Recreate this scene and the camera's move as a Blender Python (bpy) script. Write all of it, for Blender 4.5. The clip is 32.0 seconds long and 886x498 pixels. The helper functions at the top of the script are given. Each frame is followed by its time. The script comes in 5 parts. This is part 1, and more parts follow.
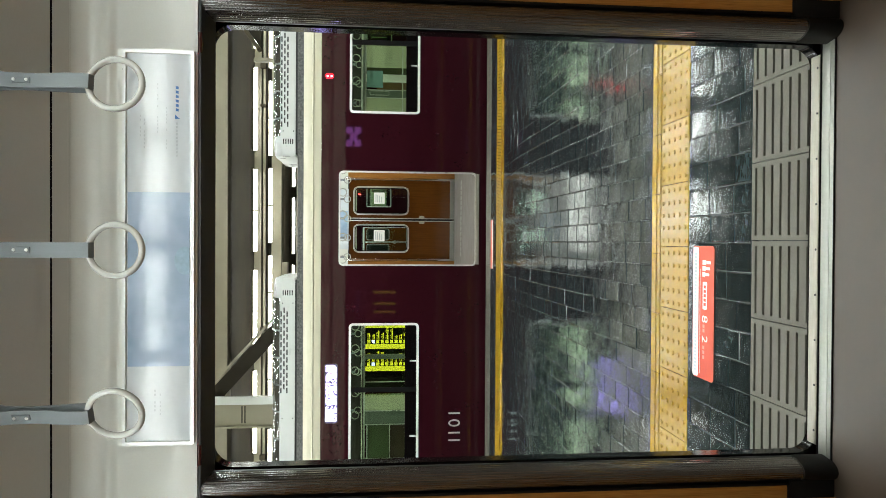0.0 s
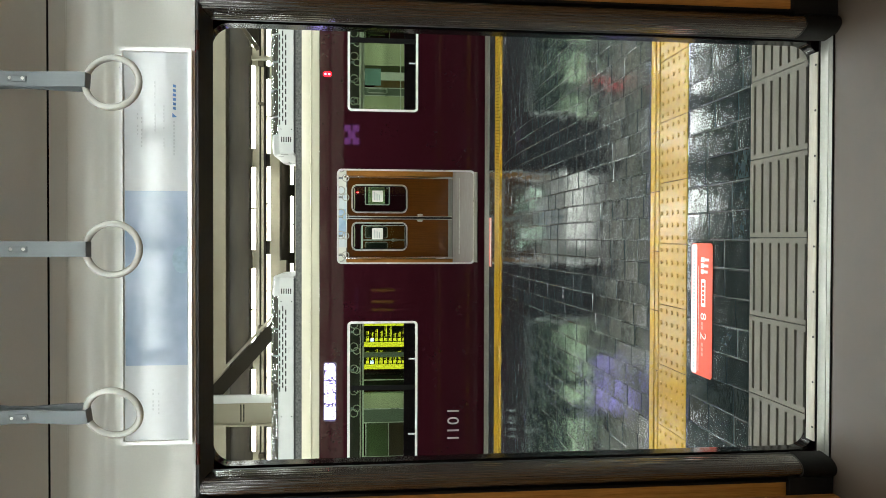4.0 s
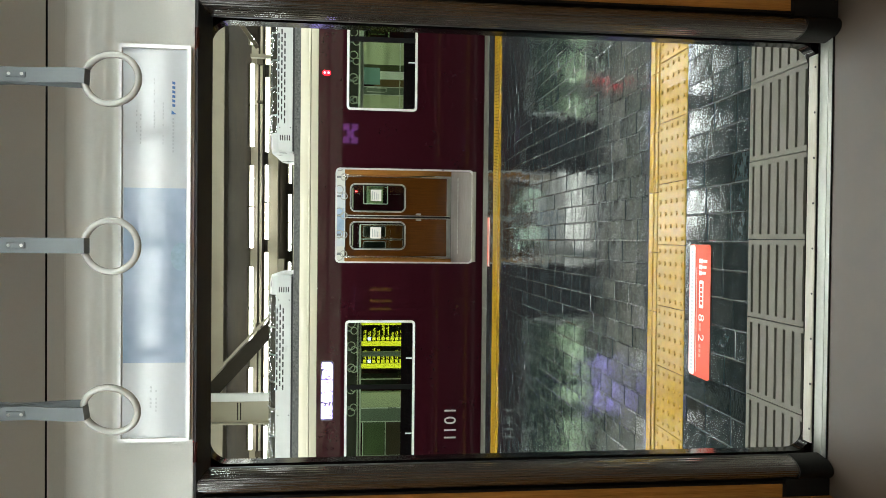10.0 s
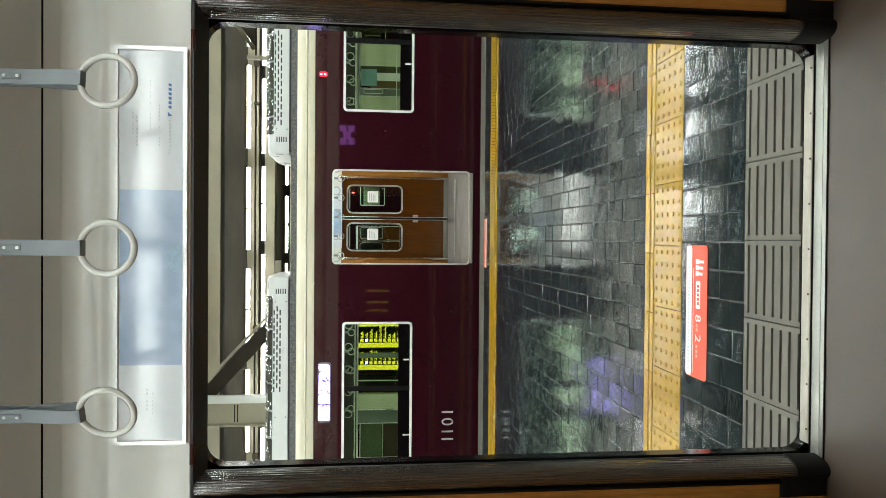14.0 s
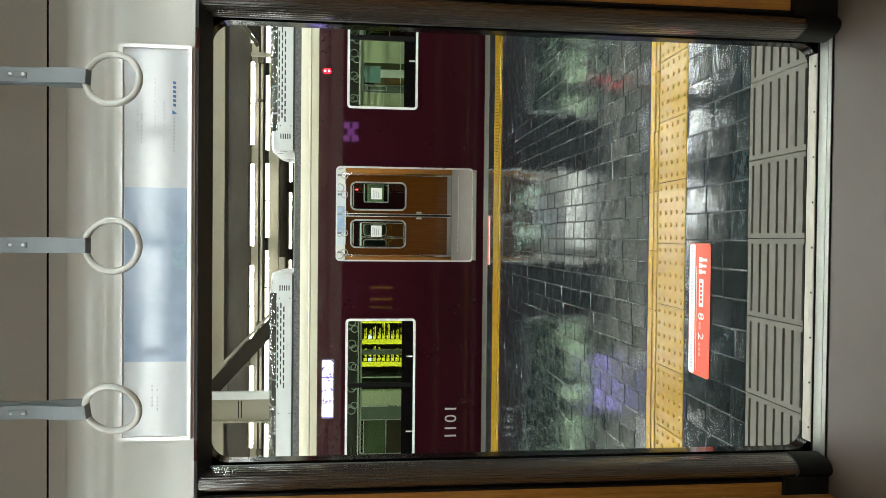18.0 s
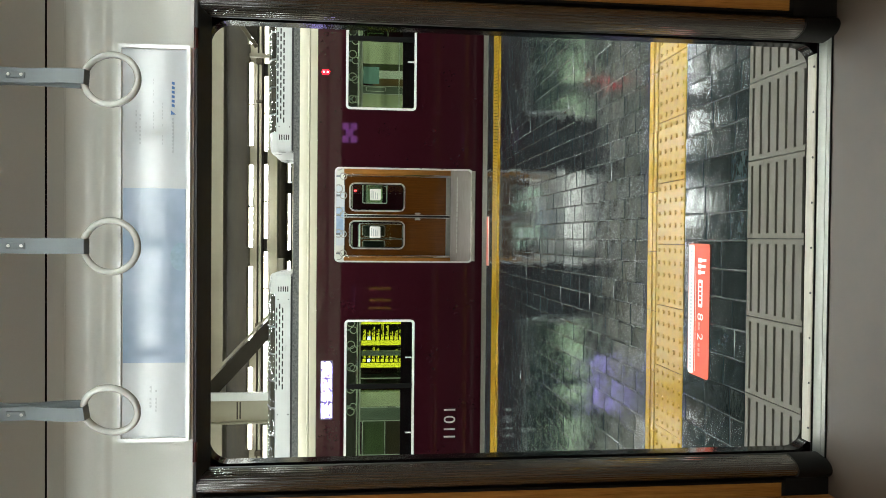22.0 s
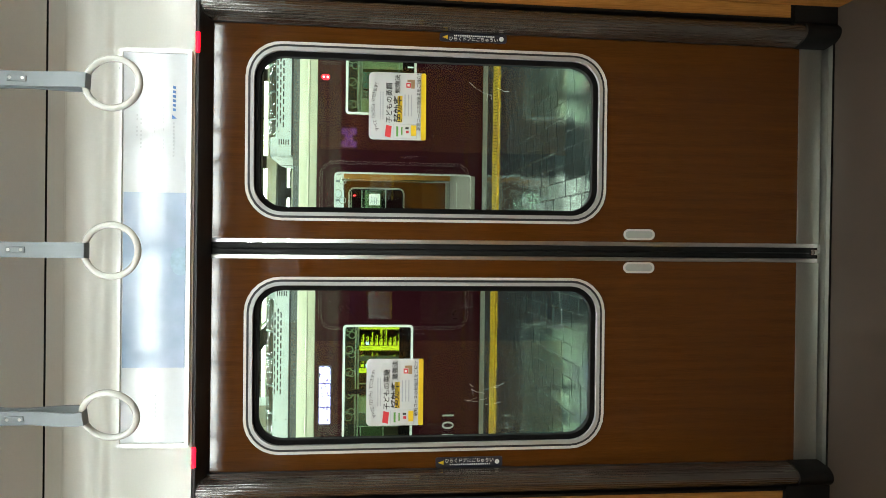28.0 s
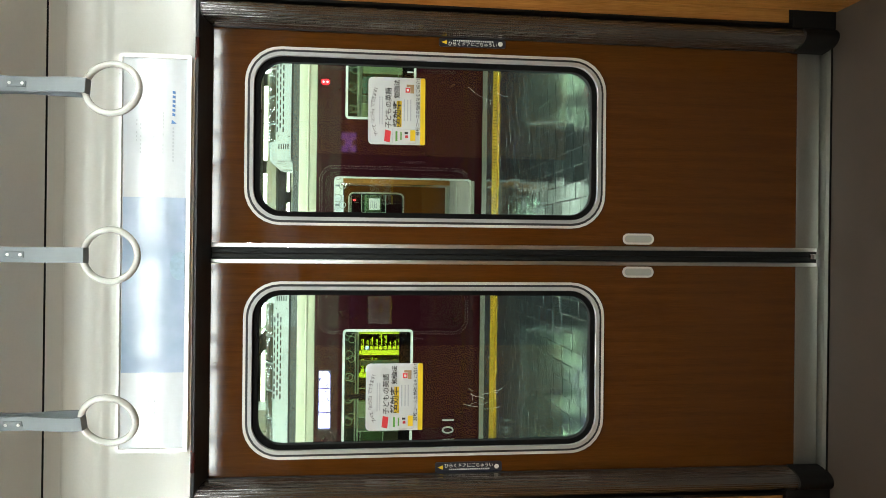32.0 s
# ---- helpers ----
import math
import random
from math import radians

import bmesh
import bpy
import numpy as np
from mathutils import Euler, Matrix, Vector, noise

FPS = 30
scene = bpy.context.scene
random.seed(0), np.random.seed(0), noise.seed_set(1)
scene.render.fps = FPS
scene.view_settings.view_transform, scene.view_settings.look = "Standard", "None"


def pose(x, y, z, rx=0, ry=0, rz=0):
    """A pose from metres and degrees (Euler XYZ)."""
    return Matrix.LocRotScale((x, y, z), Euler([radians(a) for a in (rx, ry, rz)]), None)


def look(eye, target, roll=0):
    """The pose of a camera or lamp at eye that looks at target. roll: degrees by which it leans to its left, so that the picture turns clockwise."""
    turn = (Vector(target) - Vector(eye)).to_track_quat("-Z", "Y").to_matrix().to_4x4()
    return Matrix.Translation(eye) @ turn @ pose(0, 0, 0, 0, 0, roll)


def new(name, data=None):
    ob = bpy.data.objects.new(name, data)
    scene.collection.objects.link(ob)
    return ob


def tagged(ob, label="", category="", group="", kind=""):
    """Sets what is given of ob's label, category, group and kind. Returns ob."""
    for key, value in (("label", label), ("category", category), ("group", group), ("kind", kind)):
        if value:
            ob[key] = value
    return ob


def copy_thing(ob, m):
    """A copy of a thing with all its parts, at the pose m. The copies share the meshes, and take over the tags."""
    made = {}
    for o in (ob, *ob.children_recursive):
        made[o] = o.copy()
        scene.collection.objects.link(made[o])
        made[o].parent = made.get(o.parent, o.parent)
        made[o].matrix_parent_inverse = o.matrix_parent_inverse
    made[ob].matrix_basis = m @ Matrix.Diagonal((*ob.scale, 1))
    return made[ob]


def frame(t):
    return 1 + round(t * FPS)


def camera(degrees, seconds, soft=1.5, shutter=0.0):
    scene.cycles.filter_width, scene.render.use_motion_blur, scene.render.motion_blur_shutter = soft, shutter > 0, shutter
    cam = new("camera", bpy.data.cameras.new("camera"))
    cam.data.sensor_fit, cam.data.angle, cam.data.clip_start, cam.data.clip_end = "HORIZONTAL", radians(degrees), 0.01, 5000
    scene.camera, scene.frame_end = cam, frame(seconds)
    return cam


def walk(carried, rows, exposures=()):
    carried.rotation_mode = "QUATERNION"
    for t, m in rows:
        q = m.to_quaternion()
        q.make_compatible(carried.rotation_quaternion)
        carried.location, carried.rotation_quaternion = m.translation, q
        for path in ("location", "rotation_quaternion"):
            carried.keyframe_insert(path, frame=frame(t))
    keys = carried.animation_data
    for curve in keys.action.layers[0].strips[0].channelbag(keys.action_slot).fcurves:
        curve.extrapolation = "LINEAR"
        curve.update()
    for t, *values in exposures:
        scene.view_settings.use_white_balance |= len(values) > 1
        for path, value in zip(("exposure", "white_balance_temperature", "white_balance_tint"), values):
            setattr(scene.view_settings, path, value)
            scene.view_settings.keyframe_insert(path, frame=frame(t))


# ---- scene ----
# ---- camera and its walk ----
cam = camera(65.659, 32.0, 0.7)
PATH = [
    (0, look((0.0167, -1.8787, 1.3080), (-0.0353, 3.0971, 0.8198), -89.738)),
    (0.5, look((0.0177, -1.8783, 1.3076), (-0.0221, 3.0971, 0.8138), -89.730)),
    (1, look((0.0181, -1.8779, 1.3085), (-0.0139, 3.0966, 0.8043), -89.784)),
    (1.5, look((0.0199, -1.8753, 1.3099), (-0.0214, 3.0975, 0.7910), -89.834)),
    (2, look((0.0178, -1.8723, 1.3122), (-0.0399, 3.0990, 0.7803), -89.826)),
    (2.5, look((0.0195, -1.8715, 1.3120), (-0.0512, 3.1002, 0.7856), -89.908)),
    (3, look((0.0177, -1.8748, 1.3092), (-0.0585, 3.0986, 0.7997), -89.918)),
    (3.5, look((0.0171, -1.8769, 1.3079), (-0.0514, 3.0975, 0.8067), -89.947)),
    (5.5, look((0.0177, -1.8741, 1.3071), (-0.0560, 3.0995, 0.7995), -89.680)),
    (6, look((0.0178, -1.8742, 1.3087), (-0.0650, 3.0978, 0.7860), -89.632)),
    (6.5, look((0.0181, -1.8734, 1.3101), (-0.0694, 3.0972, 0.7758), -89.629)),
    (7, look((0.0171, -1.8721, 1.3103), (-0.0660, 3.0978, 0.7686), -89.671)),
    (7.5, look((0.0176, -1.8723, 1.3095), (-0.0629, 3.0986, 0.7770), -89.680)),
    (8, look((0.0165, -1.8740, 1.3088), (-0.0617, 3.0988, 0.7938), -89.666)),
    (8.5, look((0.0154, -1.8767, 1.3093), (-0.0610, 3.0975, 0.8078), -89.589)),
    (9, look((0.0154, -1.8759, 1.3093), (-0.0602, 3.0993, 0.8177), -89.517)),
    (9.5, look((0.0168, -1.8768, 1.3073), (-0.0591, 3.0978, 0.8097), -89.482)),
    (10, look((0.0161, -1.8750, 1.3097), (-0.0537, 3.0980, 0.7955), -89.507)),
    (10.5, look((0.0158, -1.8746, 1.3102), (-0.0474, 3.0978, 0.7888), -89.486)),
    (11, look((0.0166, -1.8747, 1.3099), (-0.0464, 3.0982, 0.7938), -89.461)),
    (11.5, look((0.0162, -1.8736, 1.3098), (-0.0449, 3.0999, 0.7997), -89.437)),
    (12, look((0.0153, -1.8745, 1.3102), (-0.0440, 3.0996, 0.8057), -89.445)),
    (12.5, look((0.0153, -1.8751, 1.3094), (-0.0438, 3.0995, 0.8094), -89.456)),
    (13, look((0.0152, -1.8748, 1.3111), (-0.0441, 3.0988, 0.8011), -89.568)),
    (13.5, look((0.0166, -1.8744, 1.3095), (-0.0459, 3.0980, 0.7881), -89.584)),
    (14, look((0.0165, -1.8744, 1.3095), (-0.0440, 3.0965, 0.7739), -89.619)),
    (14.5, look((0.0163, -1.8736, 1.3102), (-0.0417, 3.0962, 0.7642), -89.644)),
    (16.5, look((0.0187, -1.8720, 1.3094), (-0.0621, 3.0928, 0.7230), -89.789)),
    (17, look((0.0188, -1.8723, 1.3097), (-0.0686, 3.0949, 0.7445), -89.764)),
    (17.5, look((0.0179, -1.8774, 1.3115), (-0.0703, 3.0924, 0.7704), -89.667)),
    (18, look((0.0192, -1.8801, 1.3089), (-0.0644, 3.0931, 0.7989), -89.526)),
    (18.5, look((0.0170, -1.8791, 1.3078), (-0.0538, 3.0962, 0.8166), -89.531)),
    (19, look((0.0173, -1.8764, 1.3097), (-0.0409, 3.0979, 0.8069), -89.568)),
    (19.5, look((0.0176, -1.8765, 1.3104), (-0.0416, 3.0965, 0.7945), -89.653)),
    (20, look((0.0199, -1.8760, 1.3095), (-0.0545, 3.0964, 0.7908), -89.728)),
    (20.5, look((0.0200, -1.8767, 1.3102), (-0.0628, 3.0957, 0.7918), -89.774)),
    (21, look((0.0187, -1.8783, 1.3103), (-0.0718, 3.0937, 0.7900), -89.723)),
    (21.5, look((0.0184, -1.8780, 1.3096), (-0.0733, 3.0942, 0.7907), -89.659)),
    (22, look((0.0181, -1.8772, 1.3100), (-0.0584, 3.0952, 0.7910), -89.574)),
    (22.5, look((0.0184, -1.8784, 1.3095), (-0.0461, 3.0938, 0.7865), -89.475)),
    (23, look((0.0186, -1.8776, 1.3108), (-0.0392, 3.0946, 0.7883), -89.403)),
    (23.5, look((0.0187, -1.8779, 1.3117), (-0.0376, 3.0947, 0.7921), -89.352)),
    (24, look((0.0178, -1.8769, 1.3123), (-0.0331, 3.0951, 0.7870), -89.357)),
    (24.5, look((0.0177, -1.8767, 1.3130), (-0.0289, 3.0943, 0.7774), -89.400)),
    (25, look((0.0184, -1.8760, 1.3123), (-0.0334, 3.0943, 0.7706), -89.534)),
    (25.5, look((0.0190, -1.8750, 1.3124), (-0.0388, 3.0947, 0.7659), -89.608)),
    (27.5, look((0.0185, -1.8713, 1.3150), (-0.0315, 3.0990, 0.7731), -89.450)),
    (28, look((0.0188, -1.8718, 1.3158), (-0.0195, 3.1000, 0.7869), -89.283)),
    (28.5, look((0.0181, -1.8726, 1.3156), (-0.0153, 3.0999, 0.7932), -89.227)),
    (29, look((0.0184, -1.8721, 1.3151), (-0.0223, 3.0999, 0.7883), -89.343)),
    (29.5, look((0.0180, -1.8725, 1.3145), (-0.0325, 3.0989, 0.7834), -89.414)),
    (30, look((0.0155, -1.8719, 1.3123), (-0.0357, 3.0993, 0.7791), -89.516)),
    (30.5, look((0.0106, -1.8761, 1.3139), (-0.0315, 3.0955, 0.7829), -89.577)),
    (31, look((0.0167, -1.8734, 1.3142), (-0.0062, 3.0991, 0.7904), -89.356)),
    (31.5, look((0.0199, -1.8734, 1.3134), (0.0121, 3.0993, 0.7921), -89.301)),
    (32, look((0.0192, -1.8729, 1.3143), (0.0131, 3.0990, 0.7848), -89.294)),
]
walk(cam, PATH, [(0, 0.0), (24.8, 0.0), (25.5, 0.04), (27.4, 0.68), (32, 0.68)])

# ---- world and light: a station at night, lit by its own tubes ----
world = bpy.data.worlds.new("night")
scene.world = world
world.use_nodes = True
world.node_tree.nodes["Background"].inputs["Color"].default_value = (0.05, 0.055, 0.06, 1)
world.node_tree.nodes["Background"].inputs["Strength"].default_value = 0.25
CABIN_GLOW, TUBE_GLOW, FAR_GLOW, CAR_GLOW = 17.0, 60.0, 13.0, 15.0


# ---- materials ----
def tree(name):
    m = bpy.data.materials.new(name)
    m.use_nodes = True
    nt = m.node_tree
    return m, nt, nt.nodes["Principled BSDF"]


def link(nt, a, b):
    nt.links.new(a, b)


def mat(name, col, rough=0.5, metal=0.0, var=0.12, scale=6.0, bump=0.1, bscale=90.0, stretch=(1, 1, 1), rvar=0.12, rnd=0.0, coat=0.0, col2=None, spec=0.5, bdist=0.004):
    """A surface with broad stains, a fine grain and a slight relief."""
    m, nt, b = tree(name)
    tc = nt.nodes.new("ShaderNodeTexCoord")
    mp = nt.nodes.new("ShaderNodeMapping")
    mp.inputs["Scale"].default_value = stretch
    link(nt, tc.outputs["Object"], mp.inputs["Vector"])
    big = nt.nodes.new("ShaderNodeTexNoise")
    big.inputs["Scale"].default_value, big.inputs["Detail"].default_value = scale, 5
    fine = nt.nodes.new("ShaderNodeTexNoise")
    fine.inputs["Scale"].default_value, fine.inputs["Detail"].default_value = bscale, 3
    link(nt, mp.outputs[0], big.inputs["Vector"])
    link(nt, mp.outputs[0], fine.inputs["Vector"])
    mix = nt.nodes.new("ShaderNodeMix")
    mix.data_type = "RGBA"
    lo = [max(0, c * (1 - var)) for c in col]
    hi = [min(1, c * (1 + var)) for c in (col2 or col)]
    mix.inputs["A"].default_value, mix.inputs["B"].default_value = (*lo, 1), (*hi, 1)
    blend = nt.nodes.new("ShaderNodeMath")
    blend.operation = "MULTIPLY_ADD"
    blend.inputs[1].default_value = 0.45
    half = nt.nodes.new("ShaderNodeMath")
    half.operation = "MULTIPLY"
    half.inputs[1].default_value = 0.55
    link(nt, fine.outputs["Fac"], blend.inputs[0])
    link(nt, big.outputs["Fac"], half.inputs[0])
    link(nt, half.outputs[0], blend.inputs[2])
    ramp = nt.nodes.new("ShaderNodeMapRange")
    ramp.inputs["From Min"].default_value, ramp.inputs["From Max"].default_value = 0.3, 0.7
    link(nt, blend.outputs[0], ramp.inputs["Value"])
    link(nt, ramp.outputs[0], mix.inputs["Factor"])
    out = mix.outputs["Result"]
    if rnd:
        info = nt.nodes.new("ShaderNodeObjectInfo")
        isl = nt.nodes.new("ShaderNodeNewGeometry")
        add = nt.nodes.new("ShaderNodeMath")
        add.operation = "ADD"
        link(nt, info.outputs["Random"], add.inputs[0])
        link(nt, isl.outputs["Random Per Island"], add.inputs[1])
        fr = nt.nodes.new("ShaderNodeMath")
        fr.operation = "FRACT"
        link(nt, add.outputs[0], fr.inputs[0])
        val = nt.nodes.new("ShaderNodeMapRange")
        val.inputs["To Min"].default_value, val.inputs["To Max"].default_value = 1 - rnd, 1 + rnd
        link(nt, fr.outputs[0], val.inputs["Value"])
        hsv = nt.nodes.new("ShaderNodeHueSaturation")
        link(nt, out, hsv.inputs["Color"])
        link(nt, val.outputs[0], hsv.inputs["Value"])
        out = hsv.outputs["Color"]
    link(nt, out, b.inputs["Base Color"])
    rr = nt.nodes.new("ShaderNodeMapRange")
    rr.inputs["From Min"].default_value, rr.inputs["From Max"].default_value = 0.3, 0.7
    rr.inputs["To Min"].default_value, rr.inputs["To Max"].default_value = max(0.02, rough * (1 - rvar)), min(1, rough * (1 + rvar))
    link(nt, big.outputs["Fac"], rr.inputs["Value"])
    link(nt, rr.outputs[0], b.inputs["Roughness"])
    b.inputs["Metallic"].default_value = metal
    b.inputs["Specular IOR Level"].default_value = spec
    b.inputs["Coat Weight"].default_value = coat
    b.inputs["Coat Roughness"].default_value = 0.04
    if bump:
        bp = nt.nodes.new("ShaderNodeBump")
        bp.inputs["Strength"].default_value, bp.inputs["Distance"].default_value = bump, bdist
        link(nt, fine.outputs["Fac"], bp.inputs["Height"])
        link(nt, bp.outputs[0], b.inputs["Normal"])
    return m


def glow(name, col, strength, small=False):
    m, nt, b = tree(name)
    if small:
        m.cycles.emission_sampling = "NONE"
    b.inputs["Base Color"].default_value = (*[min(1, c) * 0.8 for c in col], 1)
    b.inputs["Emission Color"].default_value = (*col, 1)
    b.inputs["Emission Strength"].default_value = strength
    return m


def pane(name, tint, ior=1.5, rough=0.01):
    """Clear or tinted glass: it lets light through and mirrors by its angle."""
    m, nt, b = tree(name)
    nt.nodes.remove(b)
    tr = nt.nodes.new("ShaderNodeBsdfTransparent")
    tr.inputs["Color"].default_value = (*tint, 1)
    gl = nt.nodes.new("ShaderNodeBsdfGlossy")
    gl.inputs["Roughness"].default_value = rough
    fr = nt.nodes.new("ShaderNodeFresnel")
    fr.inputs["IOR"].default_value = ior
    ms = nt.nodes.new("ShaderNodeMixShader")
    link(nt, fr.outputs[0], ms.inputs[0])
    link(nt, tr.outputs[0], ms.inputs[1])
    link(nt, gl.outputs[0], ms.inputs[2])
    link(nt, ms.outputs[0], nt.nodes["Material Output"].inputs["Surface"])
    return m


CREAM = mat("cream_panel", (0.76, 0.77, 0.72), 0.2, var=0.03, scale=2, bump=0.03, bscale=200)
CEIL = mat("ceiling_panel", (0.60, 0.595, 0.545), 0.42, var=0.03, scale=2, bump=0.03, bscale=200)
VINYL = mat("grey_vinyl_floor", (0.056, 0.0415, 0.0305), 0.42, var=0.34, scale=16, bump=0.12, bscale=420, rvar=0.25)
BLACK = mat("black_rubber", (0.012, 0.012, 0.013), 0.5, var=0.25, bump=0.1)
DARKMETAL = mat("dark_bronze_metal", (0.056, 0.045, 0.037), 0.13, metal=0.3, coat=0.9, spec=0.8, var=0.05, scale=3, stretch=(1, 1, 0.3), bump=0.0, bscale=160, rvar=0.2)
PLINTH = mat("black_plinth", (0.006, 0.0055, 0.005), 0.6, var=0.2, spec=0.15)
STEEL = mat("brushed_steel", (0.60, 0.60, 0.58), 0.3, metal=1, var=0.05, scale=4, bump=0.02, bscale=150)
KICK = mat("dull_steel", (0.33, 0.335, 0.305), 0.42, metal=0.9, var=0.10, scale=5, stretch=(1, 1, 6), bump=0.05, bscale=120)
MATTE = mat("matte_black", (0.006, 0.006, 0.006), 0.9, var=0.2, bump=0, spec=0.1)
CHROME = mat("polished_steel", (0.75, 0.75, 0.74), 0.14, metal=1, var=0.05, bump=0)
ALU = mat("white_aluminium", (0.72, 0.72, 0.71), 0.3, metal=0.6, var=0.05, bump=0.02)
SILL = mat("worn_sill_steel", (0.36, 0.34, 0.29), 0.5, metal=0.5, var=0.2, scale=12, stretch=(0.3, 3, 3), bump=0.12, bscale=80, rvar=0.3)
WOOD = mat("dark_teak_laminate", (0.061, 0.0200, 0.0034), 0.06, var=0.15, scale=7, stretch=(9, 9, 0.35), bump=0.02, bscale=55, col2=(0.084, 0.027, 0.0048), rvar=0.2)
WOODL = mat("amber_wood_laminate", (0.31, 0.128, 0.026), 0.16, var=0.28, scale=7, stretch=(9, 9, 0.35), bump=0.02, bscale=55, col2=(0.42, 0.19, 0.045))
MAROON = mat("maroon_paint", (0.0235, 0.0040, 0.0070), 0.028, var=0.06, scale=3, bump=0.008, bscale=30, bdist=0.002, spec=0.4)
IVORY = mat("ivory_paint", (0.56, 0.53, 0.41), 0.12, var=0.05, scale=3, bump=0.02)
ROOFGREY = mat("roof_grit", (0.085, 0.088, 0.084), 0.85, var=0.9, scale=45, bump=0.5, bscale=160)
STREAK = mat("streaked_steel_cover", (0.62, 0.62, 0.60), 0.13, metal=0.95, var=0.25, scale=4, stretch=(1.4, 3, 3), bump=0.8, bscale=5, rvar=0.5, bdist=0.06)
ACGREY = mat("light_grey_paint", (0.48, 0.495, 0.48), 0.3, var=0.07, scale=5, bump=0.03)
WHITEPLASTIC = mat("ivory_plastic", (0.46, 0.46, 0.42), 0.2, var=0.04, scale=8, bump=0.02)
WEB = mat("grey_webbing", (0.185, 0.208, 0.222), 0.55, var=0.08, scale=20, bump=0.25, bscale=500, bdist=0.001)
TILE = mat("dark_slate_tile", (0.0150, 0.0225, 0.0245), 0.12, var=0.4, scale=11, bump=0.13, bscale=28, rvar=0.55, rnd=0.3, bdist=0.004, spec=0.31)
GROUT = mat("tile_joint", (0.040, 0.044, 0.043), 0.24, var=0.3, scale=20, bump=0.3)
YELLOW = mat("yellow_tactile_tile", (0.35, 0.205, 0.012), 0.05, var=0.16, scale=14, bump=0.30, bscale=34, rnd=0.07, rvar=0.4, spec=0.5, bdist=0.008)
EDGE = mat("grey_edge_block", (0.110, 0.104, 0.083), 0.62, var=0.14, scale=12, bump=0.3, bscale=150, rnd=0.06)
CONCRETE = mat("dirty_concrete", (0.10, 0.095, 0.085), 0.85, var=0.3, scale=3, bump=0.4, bscale=40)
TRACKBED = mat("dark_ballast", (0.03, 0.028, 0.025), 0.9, var=0.5, scale=20, bump=0.8, bscale=30)
STCEIL = mat("brown_station_ceiling", (0.115, 0.098, 0.066), 0.8, var=0.35, scale=1.6, bump=0.1, spec=0.1)
STBEAM = mat("cream_station_beam", (0.34, 0.31, 0.215), 0.5, var=0.09, scale=2, bump=0.05)
BRACE = mat("brown_brace_paint", (0.030, 0.0245, 0.0155), 0.6, var=0.2, scale=3, bump=0.05, spec=0.15)
RED = mat("red_sticker", (0.70, 0.085, 0.04), 0.35, var=0.05, scale=10, bump=0.05)
WHITE = mat("white_print", (0.8, 0.8, 0.78), 0.4, var=0.03, bump=0.02)
OLIVE = mat("worn_yellow_bed", (0.030, 0.020, 0.004), 0.4, var=0.2, scale=20, bump=0.1)
PINK = mat("pale_pink_print", (0.75, 0.35, 0.28), 0.4, var=0.03, bump=0)
INK = mat("black_print", (0.02, 0.02, 0.02), 0.5, var=0.1, bump=0)
GREYINK = mat("grey_print", (0.40, 0.43, 0.46), 0.5, var=0.1, bump=0)
BLUEINK = mat("blue_print", (0.07, 0.2, 0.5), 0.45, var=0.05, bump=0)
YELINK = mat("yellow_print", (0.8, 0.55, 0.02), 0.4, var=0.05, bump=0)
REDINK = mat("red_print", (0.65, 0.04, 0.05), 0.4, var=0.05, bump=0)
PALEINK = mat("pale_grey_print", (0.50, 0.54, 0.58), 0.4, var=0.1, bump=0)
PAPER = mat("pale_poster_paper", (0.71, 0.76, 0.80), 0.17, var=0.03, scale=2, bump=0, spec=0.9)
POSTERBLUE = mat("blue_poster_picture", (0.30, 0.47, 0.70), 0.17, var=0.22, scale=3.5, bump=0, bscale=9, spec=0.9, col2=(0.50, 0.60, 0.76))
TEAL = mat("teal_poster_patch", (0.36, 0.53, 0.68), 0.2, var=0.2, scale=5, bump=0)
CARFLOOR = mat("pale_car_floor", (0.165, 0.150, 0.138), 0.4, var=0.1, scale=6, bump=0.05)
SEAT = mat("olive_plush", (0.045, 0.055, 0.018), 0.9, var=0.2, scale=30, bump=0.3)
BLIND = mat("pale_roller_blind", (0.50, 0.52, 0.36), 0.7, var=0.06, bump=0.05)
SASH = mat("grey_green_sash", (0.13, 0.16, 0.13), 0.35, var=0.06, bump=0.02)
GLOSSBLACK = mat("glossy_black", (0.003, 0.003, 0.003), 0.12, var=0.2, bump=0)
HATCH = mat("worn_yellow_rib", (0.40, 0.24, 0.012), 0.3, var=0.1, bump=0.05)
# inner wall with its shade put into the dark base colour
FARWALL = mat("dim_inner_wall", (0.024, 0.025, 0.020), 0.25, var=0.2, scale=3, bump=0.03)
SEALBLACK = mat("door_edge_rubber", (0.006, 0.007, 0.007), 0.55, var=0.2, bump=0.05, spec=0.2)
CUP = mat("pale_satin_metal", (0.40, 0.42, 0.39), 0.35, metal=0.3, var=0.06, bump=0.02)
GREENINK = mat("green_print", (0.10, 0.32, 0.06), 0.45, var=0.05, bump=0)
CARD = mat("brown_print", (0.34, 0.22, 0.11), 0.45, var=0.1, bump=0)
DOORALU = mat("cream_satin_metal", (0.64, 0.62, 0.57), 0.4, metal=0.2, var=0.05, bump=0.02)
GREYFRAME = mat("grey_satin_frame", (0.42, 0.43, 0.42), 0.4, metal=0.3, var=0.05, bump=0.02)
NOTICE = mat("pale_notice_sheet", (0.60, 0.63, 0.63), 0.3, var=0.03, bump=0)
WINFRAME = mat("white_frame_paint", (0.72, 0.72, 0.70), 0.3, var=0.05, bump=0.02)
